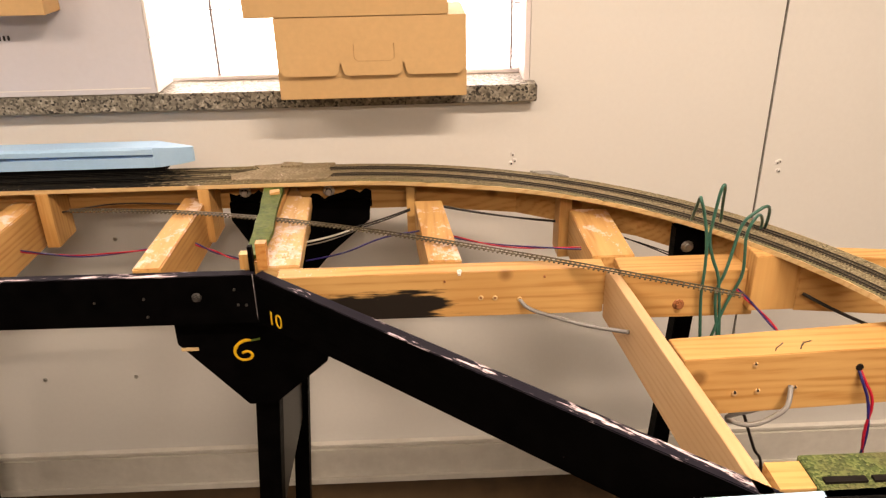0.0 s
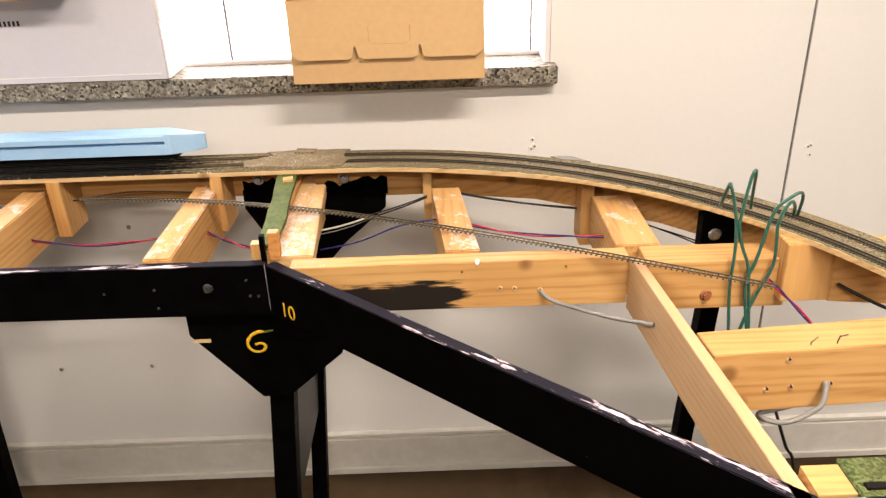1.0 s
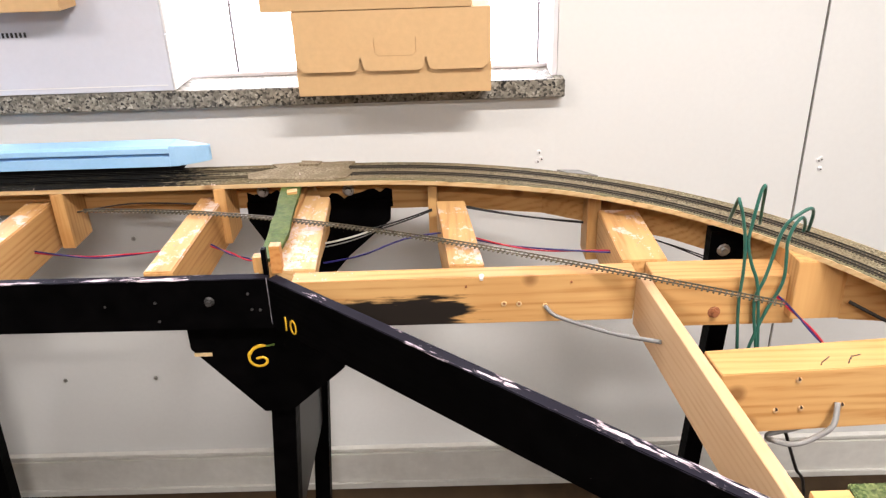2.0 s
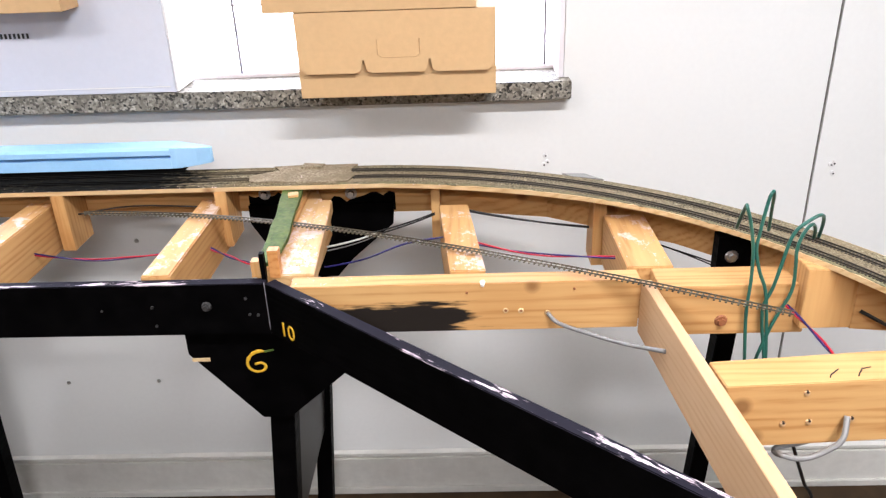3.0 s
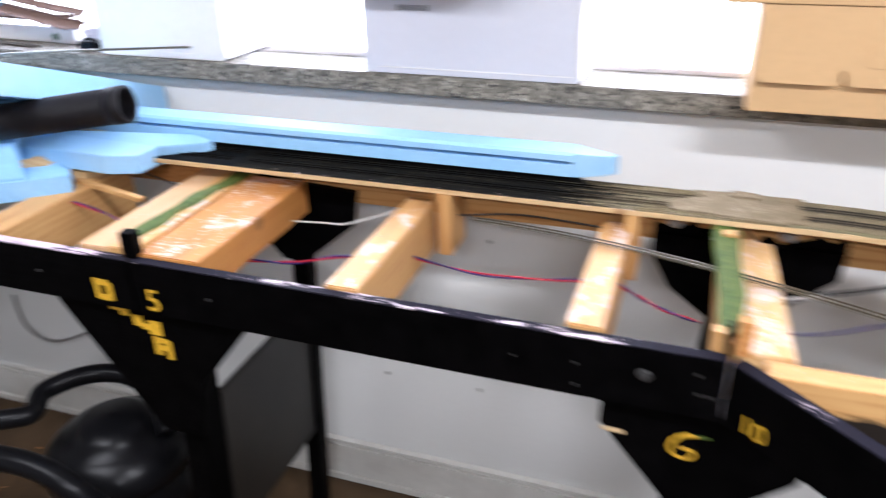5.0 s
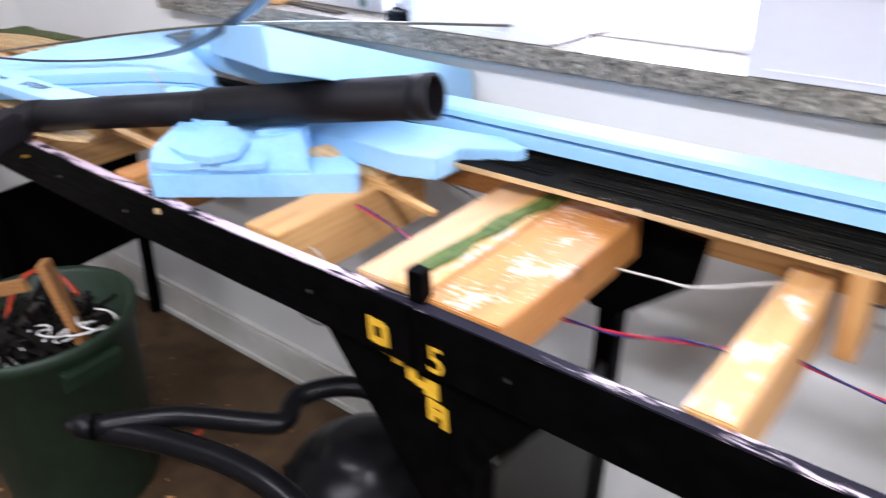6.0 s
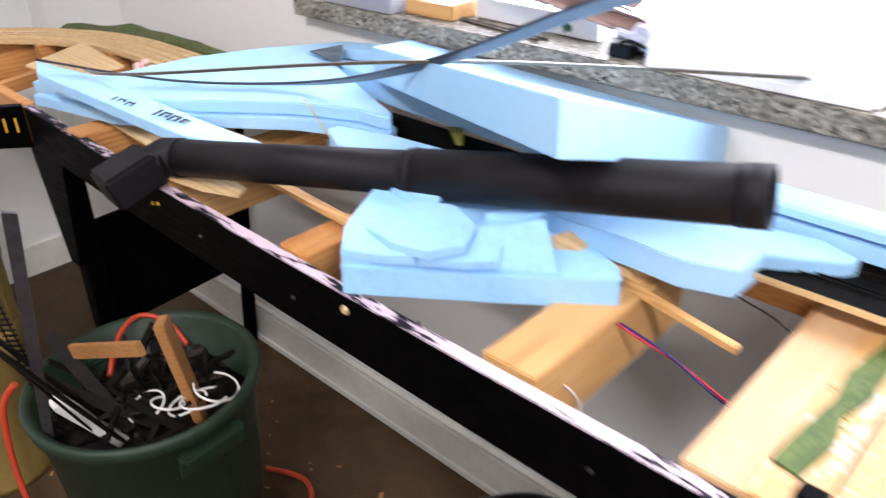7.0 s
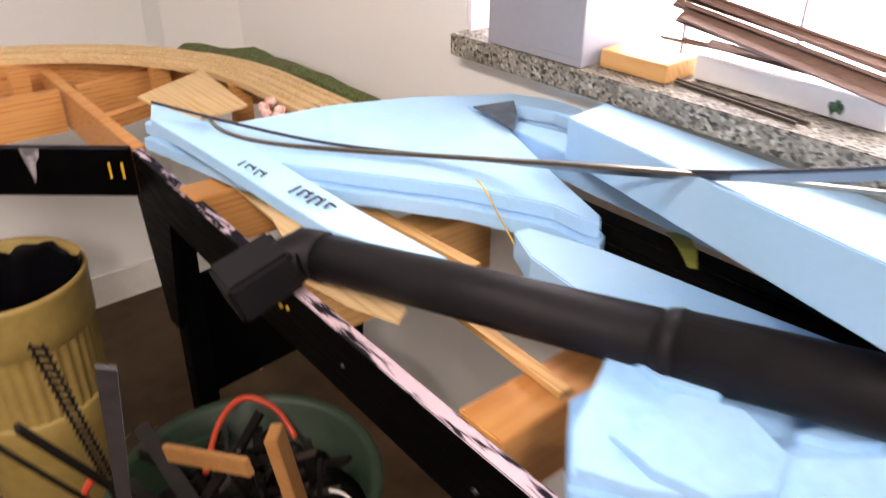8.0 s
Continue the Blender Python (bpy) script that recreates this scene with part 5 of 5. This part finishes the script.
part("board", sheet([(-1.45, 1.512, 0.998), (-1.365, 1.572, 0.962), (-1.35, 1.6, 0.962), (-1.44, 1.555, 0.996)], 0.02), ply_edge, slat, bevel=0.001)
slat = thing("pine_slat", "thin pine stick under the foam", "slat", "loose slats")
part("slat", bar((-1.37, 1.558, 0.951), (-1.212, 1.538, 0.938), 0.011, 0.008), pine_x, slat)
slat = thing("plywood_flap", "warped thin plywood offcut on the bench corner", "plywood offcut")
part("panel", sheet([(-2.8, 1.43, 0.978), (-2.62, 1.45, 0.972), (-2.6, 1.56, 0.985), (-2.85, 1.585, 0.99)], 0.005), ply_edge, slat)

# ---- wires and loose track ----
loose = thing("flex_track", "loose length of flexible model track lying across the joists", "model track")
track = [(-0.6 + 1.13 * t, 1.582 - 0.03 * t - 0.55 * t * t + 0.17 * t ** 3, 0.956 - 0.004 * t) for t in [i / 40 for i in range(41)]]
rails_and_ties(track, 0.0, loose, rail_mat=loose_rail, tie_mat=material("olive_sleepers", (0.1, 0.085, 0.05), 0.7, scale=90, vary=0.3), step=0.008)


def wire(name, points, radius, mat, label, sides=6):
    return tagged(mesh_object(name, tube(points, radius, sides), mat), label, "wire")


def sag(a, b, drop, n=5):
    a, b = Vector(a), Vector(b)
    return [a.lerp(b, i / n) - Vector((0, 0, 4 * drop * (i / n) * (1 - i / n))) for i in range(n + 1)]




def twisted(points, mats, label, pitch=0.055, radius=0.0015, gap=0.0016, start=0.0):
    """Two wires loosely twisted round each other along one sagging line."""
    pair = thing("feeder_wire", label, "wire", "feeder wires")
    path = smoothed([Vector(p) for p in points], 10)
    for k, mat in enumerate(mats):
        run, pts = 0.0, []
        for i, p in enumerate(path):
            if i:
                run += (p - path[i - 1]).length
            a = start + 2 * math.pi * run / pitch + math.pi * k
            d = (path[min(i + 1, len(path) - 1)] - path[max(i - 1, 0)]).normalized()
            side = d.cross(Vector((0, 0, 1))).normalized()
            pts.append(p + (side * math.cos(a) + d.cross(side) * math.sin(a)) * gap)
        part("strand", tube(pts, radius, 6, smooth=0), mat, pair)


red_blue = (wire_red, wire_blue)
pair_text = "red and blue feeder wires twisted together through the joists"
twisted([(-1.0, 1.5, 0.867), (-0.893, 1.5, 0.876), (-0.815, 1.5, 0.898), (-0.735, 1.5, 0.913)], red_blue, pair_text, 0.16)
twisted([(-0.698, 1.56, 0.89), (-0.683, 1.55, 0.889), (-0.591, 1.55, 0.877), (-0.515, 1.55, 0.88), (-0.454, 1.55, 0.886), (-0.395, 1.545, 0.898)], red_blue, pair_text, 0.3, start=1.2)
twisted([(-0.363, 1.535, 0.906), (-0.355, 1.53, 0.902), (-0.32, 1.53, 0.884), (-0.285, 1.52, 0.876), (-0.24, 1.51, 0.872)], red_blue, pair_text, 0.07)
twisted([(0.115, 1.47, 0.93), (0.128, 1.47, 0.926), (0.18, 1.46, 0.917), (0.235, 1.45, 0.913), (0.291, 1.435, 0.916), (0.35, 1.422, 0.919)], red_blue, pair_text, 0.25, start=4.4)
twisted([(-1.335, 1.5, 0.935), (-1.263, 1.5, 0.92), (-1.203, 1.5, 0.897), (-1.165, 1.5, 0.892)], red_blue, pair_text, 0.2)
twisted([(0.56, 1.262, 0.915), (0.585, 1.2, 0.895), (0.612, 1.12, 0.865), (0.62, 1.09, 0.85)], red_blue, pair_text, 0.12)
wire("feeder_wire", [(-0.15, 1.5, 0.875), (-0.12, 1.5, 0.88), (-0.072, 1.5, 0.891), (-0.001, 1.5, 0.918), (0.08, 1.5, 0.93)], 0.0017, wire_blue, "thin blue feeder wire strung through the joists")
wire("white_wire", sag((-0.19, 1.62, 0.856), (-0.07, 1.62, 0.884), 0.004), 0.0021, wire_white, "thin white wire below the roadbed")
wire("white_wire", [(-0.995, 1.62, 0.889), (-0.892, 1.62, 0.896), (-0.839, 1.62, 0.902), (-0.733, 1.64, 0.938)], 0.0018, wire_white, "thin pale wire below the roadbed")
wire("black_wire", sag((-0.19, 1.625, 0.846), (-0.07, 1.625, 0.877), 0.005), 0.0013, wire_gray, "thin grey wire below the roadbed")
for dz in (0.0, 0.006):
    wire("black_wire", sag((-0.09, 1.62, 0.877 + dz), (0.045, 1.62, 0.921 + dz * 0.5), 0.003), 0.0016, wire_black, "thin black wire below the roadbed")
    wire("black_wire", sag((0.1, 1.6, 0.938 - dz * 0.4), (0.34, 1.6, 0.894 + dz * 0.3), 0.004), 0.0019, wire_black, "thin black wire below the roadbed")
    wire("black_wire", sag((0.4, 1.5, 0.918 - dz * 0.6), (0.545, 1.5, 0.855 + dz), -0.002), 0.0014, wire_black, "thin black wire below the roadbed")
wire("black_wire", [(-0.66, 1.66, 0.922), (-0.643, 1.66, 0.925), (-0.54, 1.66, 0.938), (-0.411, 1.66, 0.933), (-0.37, 1.66, 0.93)], 0.0018, brown_dark, "thin dark wire below the roadbed")
wire("black_wire", [(0.655, 1.24, 0.915), (0.7, 1.2, 0.9), (0.76, 1.16, 0.885), (0.85, 1.1, 0.87)], 0.003, wire_black, "black wire leaving the end beam")
wire("grey_cable", [(0.221, 1.297, 0.891), (0.235, 1.285, 0.88), (0.27, 1.26, 0.878), (0.32, 1.22, 0.882), (0.365, 1.17, 0.9)], 0.0032, wire_gray, "grey cable looped between two beams", 8)
wire("grey_cable", [(0.544, 1.030, 0.896), (0.536, 1.015, 0.874), (0.519, 1.015, 0.857), (0.501, 1.015, 0.848), (0.484, 1.015, 0.847), (0.467, 1.015, 0.853), (0.472, 1.040, 0.836), (0.472, 1.040, 0.842), (0.484, 1.040, 0.846), (0.499, 1.040, 0.849), (0.514, 1.040, 0.854)], 0.0036, wire_gray, "grey cable looped under the cross beam", 8)
wire("black_wire", [(0.496, 1.060, 0.840), (0.503, 1.060, 0.829), (0.515, 1.060, 0.798), (0.528, 1.060, 0.765), (0.544, 1.060, 0.727), (0.564, 1.060, 0.550), (0.584, 1.050, 0.250), (0.594, 1.040, 0.003)], 0.0022, wire_black, "black wire hanging to the floor")
for mat, dx in ((wire_red, 0.006), (wire_blue, 0.0)):
    wire("feeder_wire", [(0.636 + dx * 0.2, 1.045, 0.915), (0.638 + dx * 0.6, 1.03, 0.9), (0.648 + dx, 1.022, 0.87), (0.656 - dx * 0.6, 1.02, 0.82), (0.655 + dx, 1.02, 0.75), (0.662 + dx, 1.02, 0.6), (0.66, 1.02, 0.4)], 0.0021, mat, "feeder wire hanging from the cross beam")
screws("hole", [(0.636, 1.0385, 0.915)], 0.006, (0, -1, 0), scrap_dark, ten)
green = thing("green_wire", "dark green wires looped over the roadbed and hanging down", "wire")
for pts in ([(0.514, 1.262, 0.8), (0.512, 1.262, 0.827), (0.504, 1.262, 0.903), (0.504, 1.262, 0.95), (0.501, 1.262, 1.0), (0.492, 1.262, 1.044), (0.484, 1.262, 1.068), (0.487, 1.275, 1.066), (0.5, 1.32, 1.03), (0.515, 1.37, 0.99)],
            [(0.546, 1.262, 0.8), (0.543, 1.262, 0.829), (0.536, 1.262, 0.884), (0.527, 1.262, 0.938), (0.514, 1.262, 0.97), (0.505, 1.262, 1.003), (0.506, 1.262, 1.03), (0.511, 1.262, 1.077), (0.516, 1.264, 1.09), (0.523, 1.275, 1.08), (0.538, 1.31, 1.045), (0.56, 1.36, 0.99)],
            [(0.543, 1.262, 0.8), (0.54, 1.262, 0.829), (0.527, 1.262, 0.905), (0.537, 1.262, 0.945), (0.545, 1.262, 0.991), (0.549, 1.262, 1.015), (0.556, 1.262, 1.033), (0.569, 1.262, 1.045), (0.583, 1.264, 1.053), (0.598, 1.28, 1.045), (0.612, 1.305, 1.022), (0.622, 1.33, 0.99)],
            [(0.526, 1.262, 0.8), (0.53, 1.262, 0.829), (0.546, 1.262, 0.889), (0.564, 1.262, 0.937), (0.563, 1.262, 0.98), (0.561, 1.262, 1.0), (0.564, 1.262, 1.021), (0.572, 1.264, 1.036), (0.584, 1.275, 1.035), (0.603, 1.305, 1.012), (0.615, 1.33, 0.988)]):
    part("strand", tube(pts, 0.0026, 8), wire_green, green)

# ---- near corner of the bend ----
corner = thing("scenery_board", "green painted scenery board with dark slots beside the rail board", "scenery board")
part("base", box(0.452, 0.8, 0.765, 0.835, 0.93, 0.95), turf, corner, bevel=0.002)
for k in range(5):
    part("slot", box(0.46 + 0.05 * k, 0.503 + 0.05 * k, 0.79, 0.798, 0.948, 0.953), scrap_dark, corner)
part("block", box(0.415, 0.452, 0.79, 0.83, 0.92, 0.946), pine_x, corner)
part("edge", box(0.446, 0.8, 0.752, 0.766, 0.925, 0.957), black_bed, corner)
tagged(mesh_object("foam_sheet", sheet([(0.3, 0.778, 0.95), (0.8, 0.79, 0.95), (0.85, 0.45, 0.95), (0.55, 0.45, 0.95), (0.36, 0.7, 0.95)], 0.02), blue_foam), "light blue foam sheet beside the bend", "foam sheet", "foam offcuts")

# ---- on the floor ----
bin_ = thing("waste_bin", "dark green plastic waste bin full of scrap wood and wire", "waste bin")
GC, LUG = (-2.225, 1.3, 0.0), 3
part("body", lathe([(0.165, 0.0), (0.17, 0.01), (0.205, 0.47), (0.218, 0.48), (0.222, 0.505), (0.214, 0.51), (0.2, 0.5), (0.19, 0.36), (0.0005, 0.355)], GC, 48), bin_green, bin_)
for a in (LUG, LUG + 180):
    out = Vector((math.cos(radians(a)), math.sin(radians(a)), 0))
    side = Vector((-out.y, out.x, 0))
    lug = part("handle", bar(Vector(GC) + out * 0.2 + Vector((0, 0, 0.452)) - side * 0.065, Vector(GC) + out * 0.2 + Vector((0, 0, 0.452)) + side * 0.065, 0.045, 0.014), bin_green, bin_, bevel=0.008)
    for k in range(5):
        c = Vector(GC) + out * 0.202 + side * (0.026 * k - 0.052)
        part("rib", bar(c + Vector((0, 0, 0.41)), c + out * 0.006 + Vector((0, 0, 0.455)), 0.03, 0.008), bin_green, lug)
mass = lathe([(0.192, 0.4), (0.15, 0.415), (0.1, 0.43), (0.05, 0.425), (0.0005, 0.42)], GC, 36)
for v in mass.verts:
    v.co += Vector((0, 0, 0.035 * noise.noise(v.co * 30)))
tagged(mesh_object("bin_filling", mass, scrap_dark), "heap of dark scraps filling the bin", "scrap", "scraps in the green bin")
random.seed(11)
for k in range(120):
    a, r = random.uniform(0, 6.28), random.uniform(0, 0.16)
    p = Vector((GC[0] + r * math.cos(a), GC[1] + r * math.sin(a), 0.41 + random.uniform(0, 0.05)))
    q = p + Vector((random.uniform(-0.12, 0.12), random.uniform(-0.12, 0.12), random.uniform(0.0, 0.09)))
    q.x, q.y = GC[0] + (q.x - GC[0]) * 0.75, GC[1] + (q.y - GC[1]) * 0.75
    tagged(mesh_object("wood_scrap", bar(p, q, random.uniform(0.004, 0.02), random.uniform(0.003, 0.009)), brown_dark if k % 9 == 0 else scrap_dark), "dark painted scrap of wood in the bin", "scrap", "scraps in the green bin")
for a, b, w, h, mat in (((-2.15, 1.325, 0.652), (-2.125, 1.35, 0.42), 0.04, 0.02, bin_pine), ((-2.3, 1.21, 0.572), (-2.135, 1.275, 0.625), 0.012, 0.03, bin_pine), ((-2.19, 1.13, 0.565), (-2.185, 1.215, 0.42), 0.035, 0.025, wire_white)):
    tagged(mesh_object("wood_scrap", bar(a, b, w, h), mat, bevel=0.003), "pale offcut of timber sticking out of the bin", "scrap", "scraps in the green bin")
for a, b, w, h, mat in (((-1.9, 1.081, 1.046), (-2.225, 1.108, 0.47), 0.017, 0.003, brown_slate), ((-2.02, 0.99, 0.93), (-2.2, 1.19, 0.42), 0.013, 0.004, scrap_dark), ((-1.86, 1.0, 0.93), (-2.17, 1.21, 0.43), 0.014, 0.005, scrap_dark), ((-2.12, 1.02, 0.86), (-2.2, 1.22, 0.43), 0.013, 0.006, scrap_dark), ((-2.26, 1.14, 0.56), (-2.13, 1.27, 0.45), 0.022, 0.01, scrap_dark)):
    tagged(mesh_object("scrap_strip", bar(a, b, w, h, turn=30), mat), "dark strip of scrap leaning out of the bin", "scrap", "scraps in the green bin")
for a, b in (((-2.38, 1.2, 0.575), (-2.15, 1.225, 0.46)), ((-2.29, 1.14, 0.56), (-2.17, 1.19, 0.46))):
    tagged(mesh_object("scrap_board", bar(a, b, 0.026, 0.008, turn=20), scrap_dark, bevel=0.002), "dark brown scrap board lying in the bin", "scrap", "scraps in the green bin")
ladder = thing("track_scrap", "dark length of scrap model track leaning out of the bin", "scrap", "scraps in the green bin")
T0, T1 = Vector((-2.1, 1.06, 0.965)), Vector((-2.27, 1.14, 0.43))
for o in (-0.005, 0.005):
    part("rail", bar(T0 + Vector((o, o, 0)), T1 + Vector((o, o, 0)), 0.002, 0.003), scrap_dark, ladder)
for i in range(40):
    c = T0.lerp(T1, (i + 0.5) / 40)
    part("tie", bar(c + Vector((-0.008, -0.008, 0)), c + Vector((0.008, 0.008, 0)), 0.004, 0.002), scrap_dark, ladder)
for k, (x, y, r) in enumerate(((-2.152, 1.262, 0.034), (-2.1, 1.318, 0.036), (-2.085, 1.345, 0.044), (-2.12, 1.29, 0.028), (-2.09, 1.375, 0.04))):
    pts = [(x + r * math.cos(t + k), y + r * math.sin(t + k), 0.49 + 0.012 * math.sin(t + 2 * k) + 0.003 * k) for t in [i * 0.55 for i in range(10)]]
    wire("wire_scrap", pts, 0.0024, wire_white, "curl of white wire in the bin")
chips = random.Random(31)
verts, faces = [], []
for k in range(150):
    c = Vector((chips.uniform(-3.1, -1.9), chips.uniform(0.9, 1.75), 0.0006))
    a, r = chips.uniform(0, 6.28), chips.uniform(0.003, 0.012)
    u, w = Vector((math.cos(a), math.sin(a), 0)) * r, Vector((-math.sin(a), math.cos(a), 0)) * r * chips.uniform(0.15, 0.5)
    base = len(verts)
    verts += [c - u - w, c + u - w, c + u * 0.8 + w, c - u * 0.9 + w, c + Vector((0, 0, r * 0.25))]
    faces += [(base + i, base + (i + 1) % 4, base + 4) for i in range(4)]
debris = bpy.data.meshes.new("floor_debris")
debris.from_pydata([tuple(v) for v in verts], [], faces)
debris.materials.append(bin_pine)
tagged(new("floor_debris", debris), "pale wood chips and shavings strewn on the floor", "wood chips", kind="stuff")
wire("orange_cord", [(-2.33, 1.27, 0.46), (-2.39, 1.33, 0.5), (-2.41, 1.39, 0.512), (-2.37, 1.43, 0.49), (-2.32, 1.44, 0.45)], 0.006, wire_orange, "orange cord over the rim of the bin", 8)

yellow = thing("waste_bin", "faded yellow fluted plastic waste bin with a black liner", "waste bin")
YC = (-2.81, 1.118, 0.0)
part("body", lathe([(0.1125, 0.0), (0.1170, 0.02), (0.1323, 0.36), (0.1381, 0.375), (0.1409, 0.425), (0.1368, 0.435), (0.1350, 0.43)], YC, 64), bin_yellow, yellow)
part("fluted_band", lathe([(0.1386, 0.43), (0.1422, 0.59)], YC, 160, 40, 0.04, capped=False), bin_yellow, yellow, "ring of shallow upright flutes")
part("rim", lathe([(0.1413, 0.585), (0.1467, 0.592), (0.1476, 0.63), (0.1485, 0.637), (0.1494, 0.68), (0.1521, 0.69), (0.1503, 0.697), (0.1440, 0.697), (0.1404, 0.688), (0.1323, 0.6), (0.1215, 0.41), (0.0005, 0.41)], YC, 64, capped=False), bin_yellow, yellow)
liner = lathe([(0.1431, 0.696), (0.1395, 0.69), (0.1350, 0.67), (0.1296, 0.62), (0.1224, 0.56), (0.1170, 0.51), (0.0990, 0.48), (0.0720, 0.465), (0.0450, 0.46), (0.0225, 0.46), (0.0005, 0.46)], YC, 72, capped=False)
for v in liner.verts:
    deep = max(0.1, min(1.0, (0.18 - (v.co.xy - Vector(YC[:2])).length) / 0.08))
    v.co += deep * Vector((0.012 * noise.noise(v.co * 31), 0.012 * noise.noise(v.co * 29), 0.045 * noise.noise(v.co * 26) + 0.02 * noise.noise(v.co * 70)))
part("liner", liner, bag_black, yellow)

vac = thing("shop_vacuum", "black shop vacuum with a loop of hose lying over it", "vacuum")
VC = (-1.43, 1.54, 0)
HOSE_UP = [(-1.785, 1.2, 0.472), (-1.69, 1.306, 0.472), (-1.56, 1.39, 0.465), (-1.52, 1.43, 0.462), (-1.545, 1.49, 0.468), (-1.495, 1.565, 0.47), (-1.42, 1.6, 0.46), (-1.35, 1.6, 0.42), (-1.3, 1.56, 0.36)]
HOSE_LOW = [(-1.785, 1.21, 0.458), (-1.674, 1.263, 0.452), (-1.538, 1.304, 0.45), (-1.415, 1.321, 0.44), (-1.332, 1.325, 0.4), (-1.27, 1.35, 0.3), (-1.25, 1.4, 0.2)]
part("body", lathe([(0.13, 0.0), (0.145, 0.02), (0.15, 0.26), (0.14, 0.27)], VC, 40), rubber, vac)
part("lid", lathe([(0.14, 0.268), (0.162, 0.272), (0.162, 0.3), (0.15, 0.325), (0.12, 0.352), (0.095, 0.362), (0.09, 0.372), (0.06, 0.392), (0.0005, 0.398)], VC, 40), rubber, vac, "domed glossy black lid")
for a in (30, 210):
    c = Vector(VC) + Vector((0.16 * math.cos(radians(a)), 0.16 * math.sin(radians(a)), 0.285))
    part("latch", bar(c + Vector((0, 0, -0.045)), c + Vector((0, 0, 0.02)), 0.035, 0.014), rubber, vac, bevel=0.003)
part("hose", tube(HOSE_UP, 0.021, 14, smooth=6), rubber, vac)
part("hose", tube(HOSE_LOW, 0.025, 14, smooth=6), rubber, vac)
part("nozzle", tube([Vector(HOSE_UP[0]), Vector(HOSE_UP[0]) + Vector((-0.03, -0.016, -0.003)), Vector(HOSE_UP[0]) + Vector((-0.06, -0.03, -0.006))], [0.026, 0.024, 0.012], 14, smooth=0), rubber, vac)
wire("orange_cord", [(-2.3, 1.56, 0.008), (-2.2, 1.6, 0.012), (-2.13, 1.57, 0.012), (-2.14, 1.5, 0.01), (-2.2, 1.47, 0.01)], 0.007, wire_orange, "orange extension cord on the floor", 8)
wire("orange_cord", [(-2.45, 1.13, 0.46), (-2.475, 1.1, 0.4), (-2.47, 1.08, 0.25), (-2.44, 1.08, 0.1), (-2.42, 1.1, 0.01)], 0.007, wire_orange, "orange cord hanging beside the bin", 8)
wire("blue_cord", [(-2.9, 1.42, 0.01), (-2.75, 1.4, 0.02), (-2.6, 1.35, 0.012), (-2.5, 1.3, 0.01)], 0.007, wire_blue, "blue cord on the floor", 8)
wire("black_wire", [(-1.27, 1.62, 0.955), (-1.245, 1.62, 0.947), (-1.206, 1.62, 0.938), (-1.17, 1.62, 0.92)], 0.0014, wire_black, "thin black wire beside the foam sheet")
wire("white_wire", [(-1.337, 1.4, 0.905), (-1.332, 1.405, 0.9), (-1.322, 1.41, 0.885), (-1.318, 1.41, 0.86)], 0.0014, wire_white, "short end of white wire beside a joist")
wire("yellow_twig", [(-1.999, 1.582, 1.036), (-1.975, 1.574, 1.033), (-1.93, 1.568, 1.0), (-1.897, 1.567, 0.968)], 0.001, yellow_paint, "thin yellow twig hanging off the foam")
leaf = bmesh.new()
blade = [(-1.8, 1.728, 0.991, 0.006), (-1.775, 1.71, 1.0, 0.009), (-1.75, 1.688, 1.004, 0.008), (-1.728, 1.668, 0.996, 0.004)]
edges = [[leaf.verts.new((x + side * w, y + side * w * 0.8, z + dz)) for side in (-1, 1) for dz in (0, 0.0012)] for x, y, z, w in blade]
for r, q in zip(edges, edges[1:]):
    for a, b in ((0, 1), (1, 3), (3, 2), (2, 0)):
        leaf.faces.new((r[a], r[b], q[b], q[a]))
bmesh.ops.recalc_face_normals(leaf, faces=leaf.faces)
tagged(mesh_object("paper_strip", leaf, yellow_green), "curled yellow-green paper strip in the dark gap", "paper strip")
wire("grey_cable", [(-2.06, 1.885, 0.4), (-2.05, 1.885, 0.3), (-1.97, 1.885, 0.262), (-1.86, 1.885, 0.3), (-1.76, 1.885, 0.352), (-1.6, 1.885, 0.36)], 0.004, wire_gray, "grey cable sagging along the wall", 8)
fluff = thing("foam_scraps", "scattered pink scraps of foam on the bench corner", "foam scraps")
rnd = random.Random(21)
for k in range(9):
    c = Vector((-2.6 + 0.02 * k + rnd.uniform(-0.01, 0.01), 1.6 + rnd.uniform(-0.03, 0.03), 0.972))
    chip = bmesh.new()
    bmesh.ops.create_icosphere(chip, subdivisions=2, radius=rnd.uniform(0.007, 0.015))
    for v in chip.verts:
        v.co = c + v.co * (1 + 0.5 * noise.noise(v.co * 120 + c * 9)) * 0.9 + Vector((0, 0, 0.006))
    part("scrap", chip, pink_fluff, fluff)
bag = bmesh.new()
bmesh.ops.create_icosphere(bag, subdivisions=4, radius=0.035)
for v in bag.verts:
    k = 1 + 0.35 * noise.noise(v.co * 45) + 0.2 * noise.noise(v.co * 110)
    v.co = Vector((v.co.x * 1.5, v.co.y * 0.7, max(v.co.z * 0.75, -0.02))) * k + Vector((-1.575, 1.935, SILL_Z + 0.024))
tagged(mesh_object("plastic_bag", bag, milky), "crumpled milky plastic bag on the sill", "plastic bag")
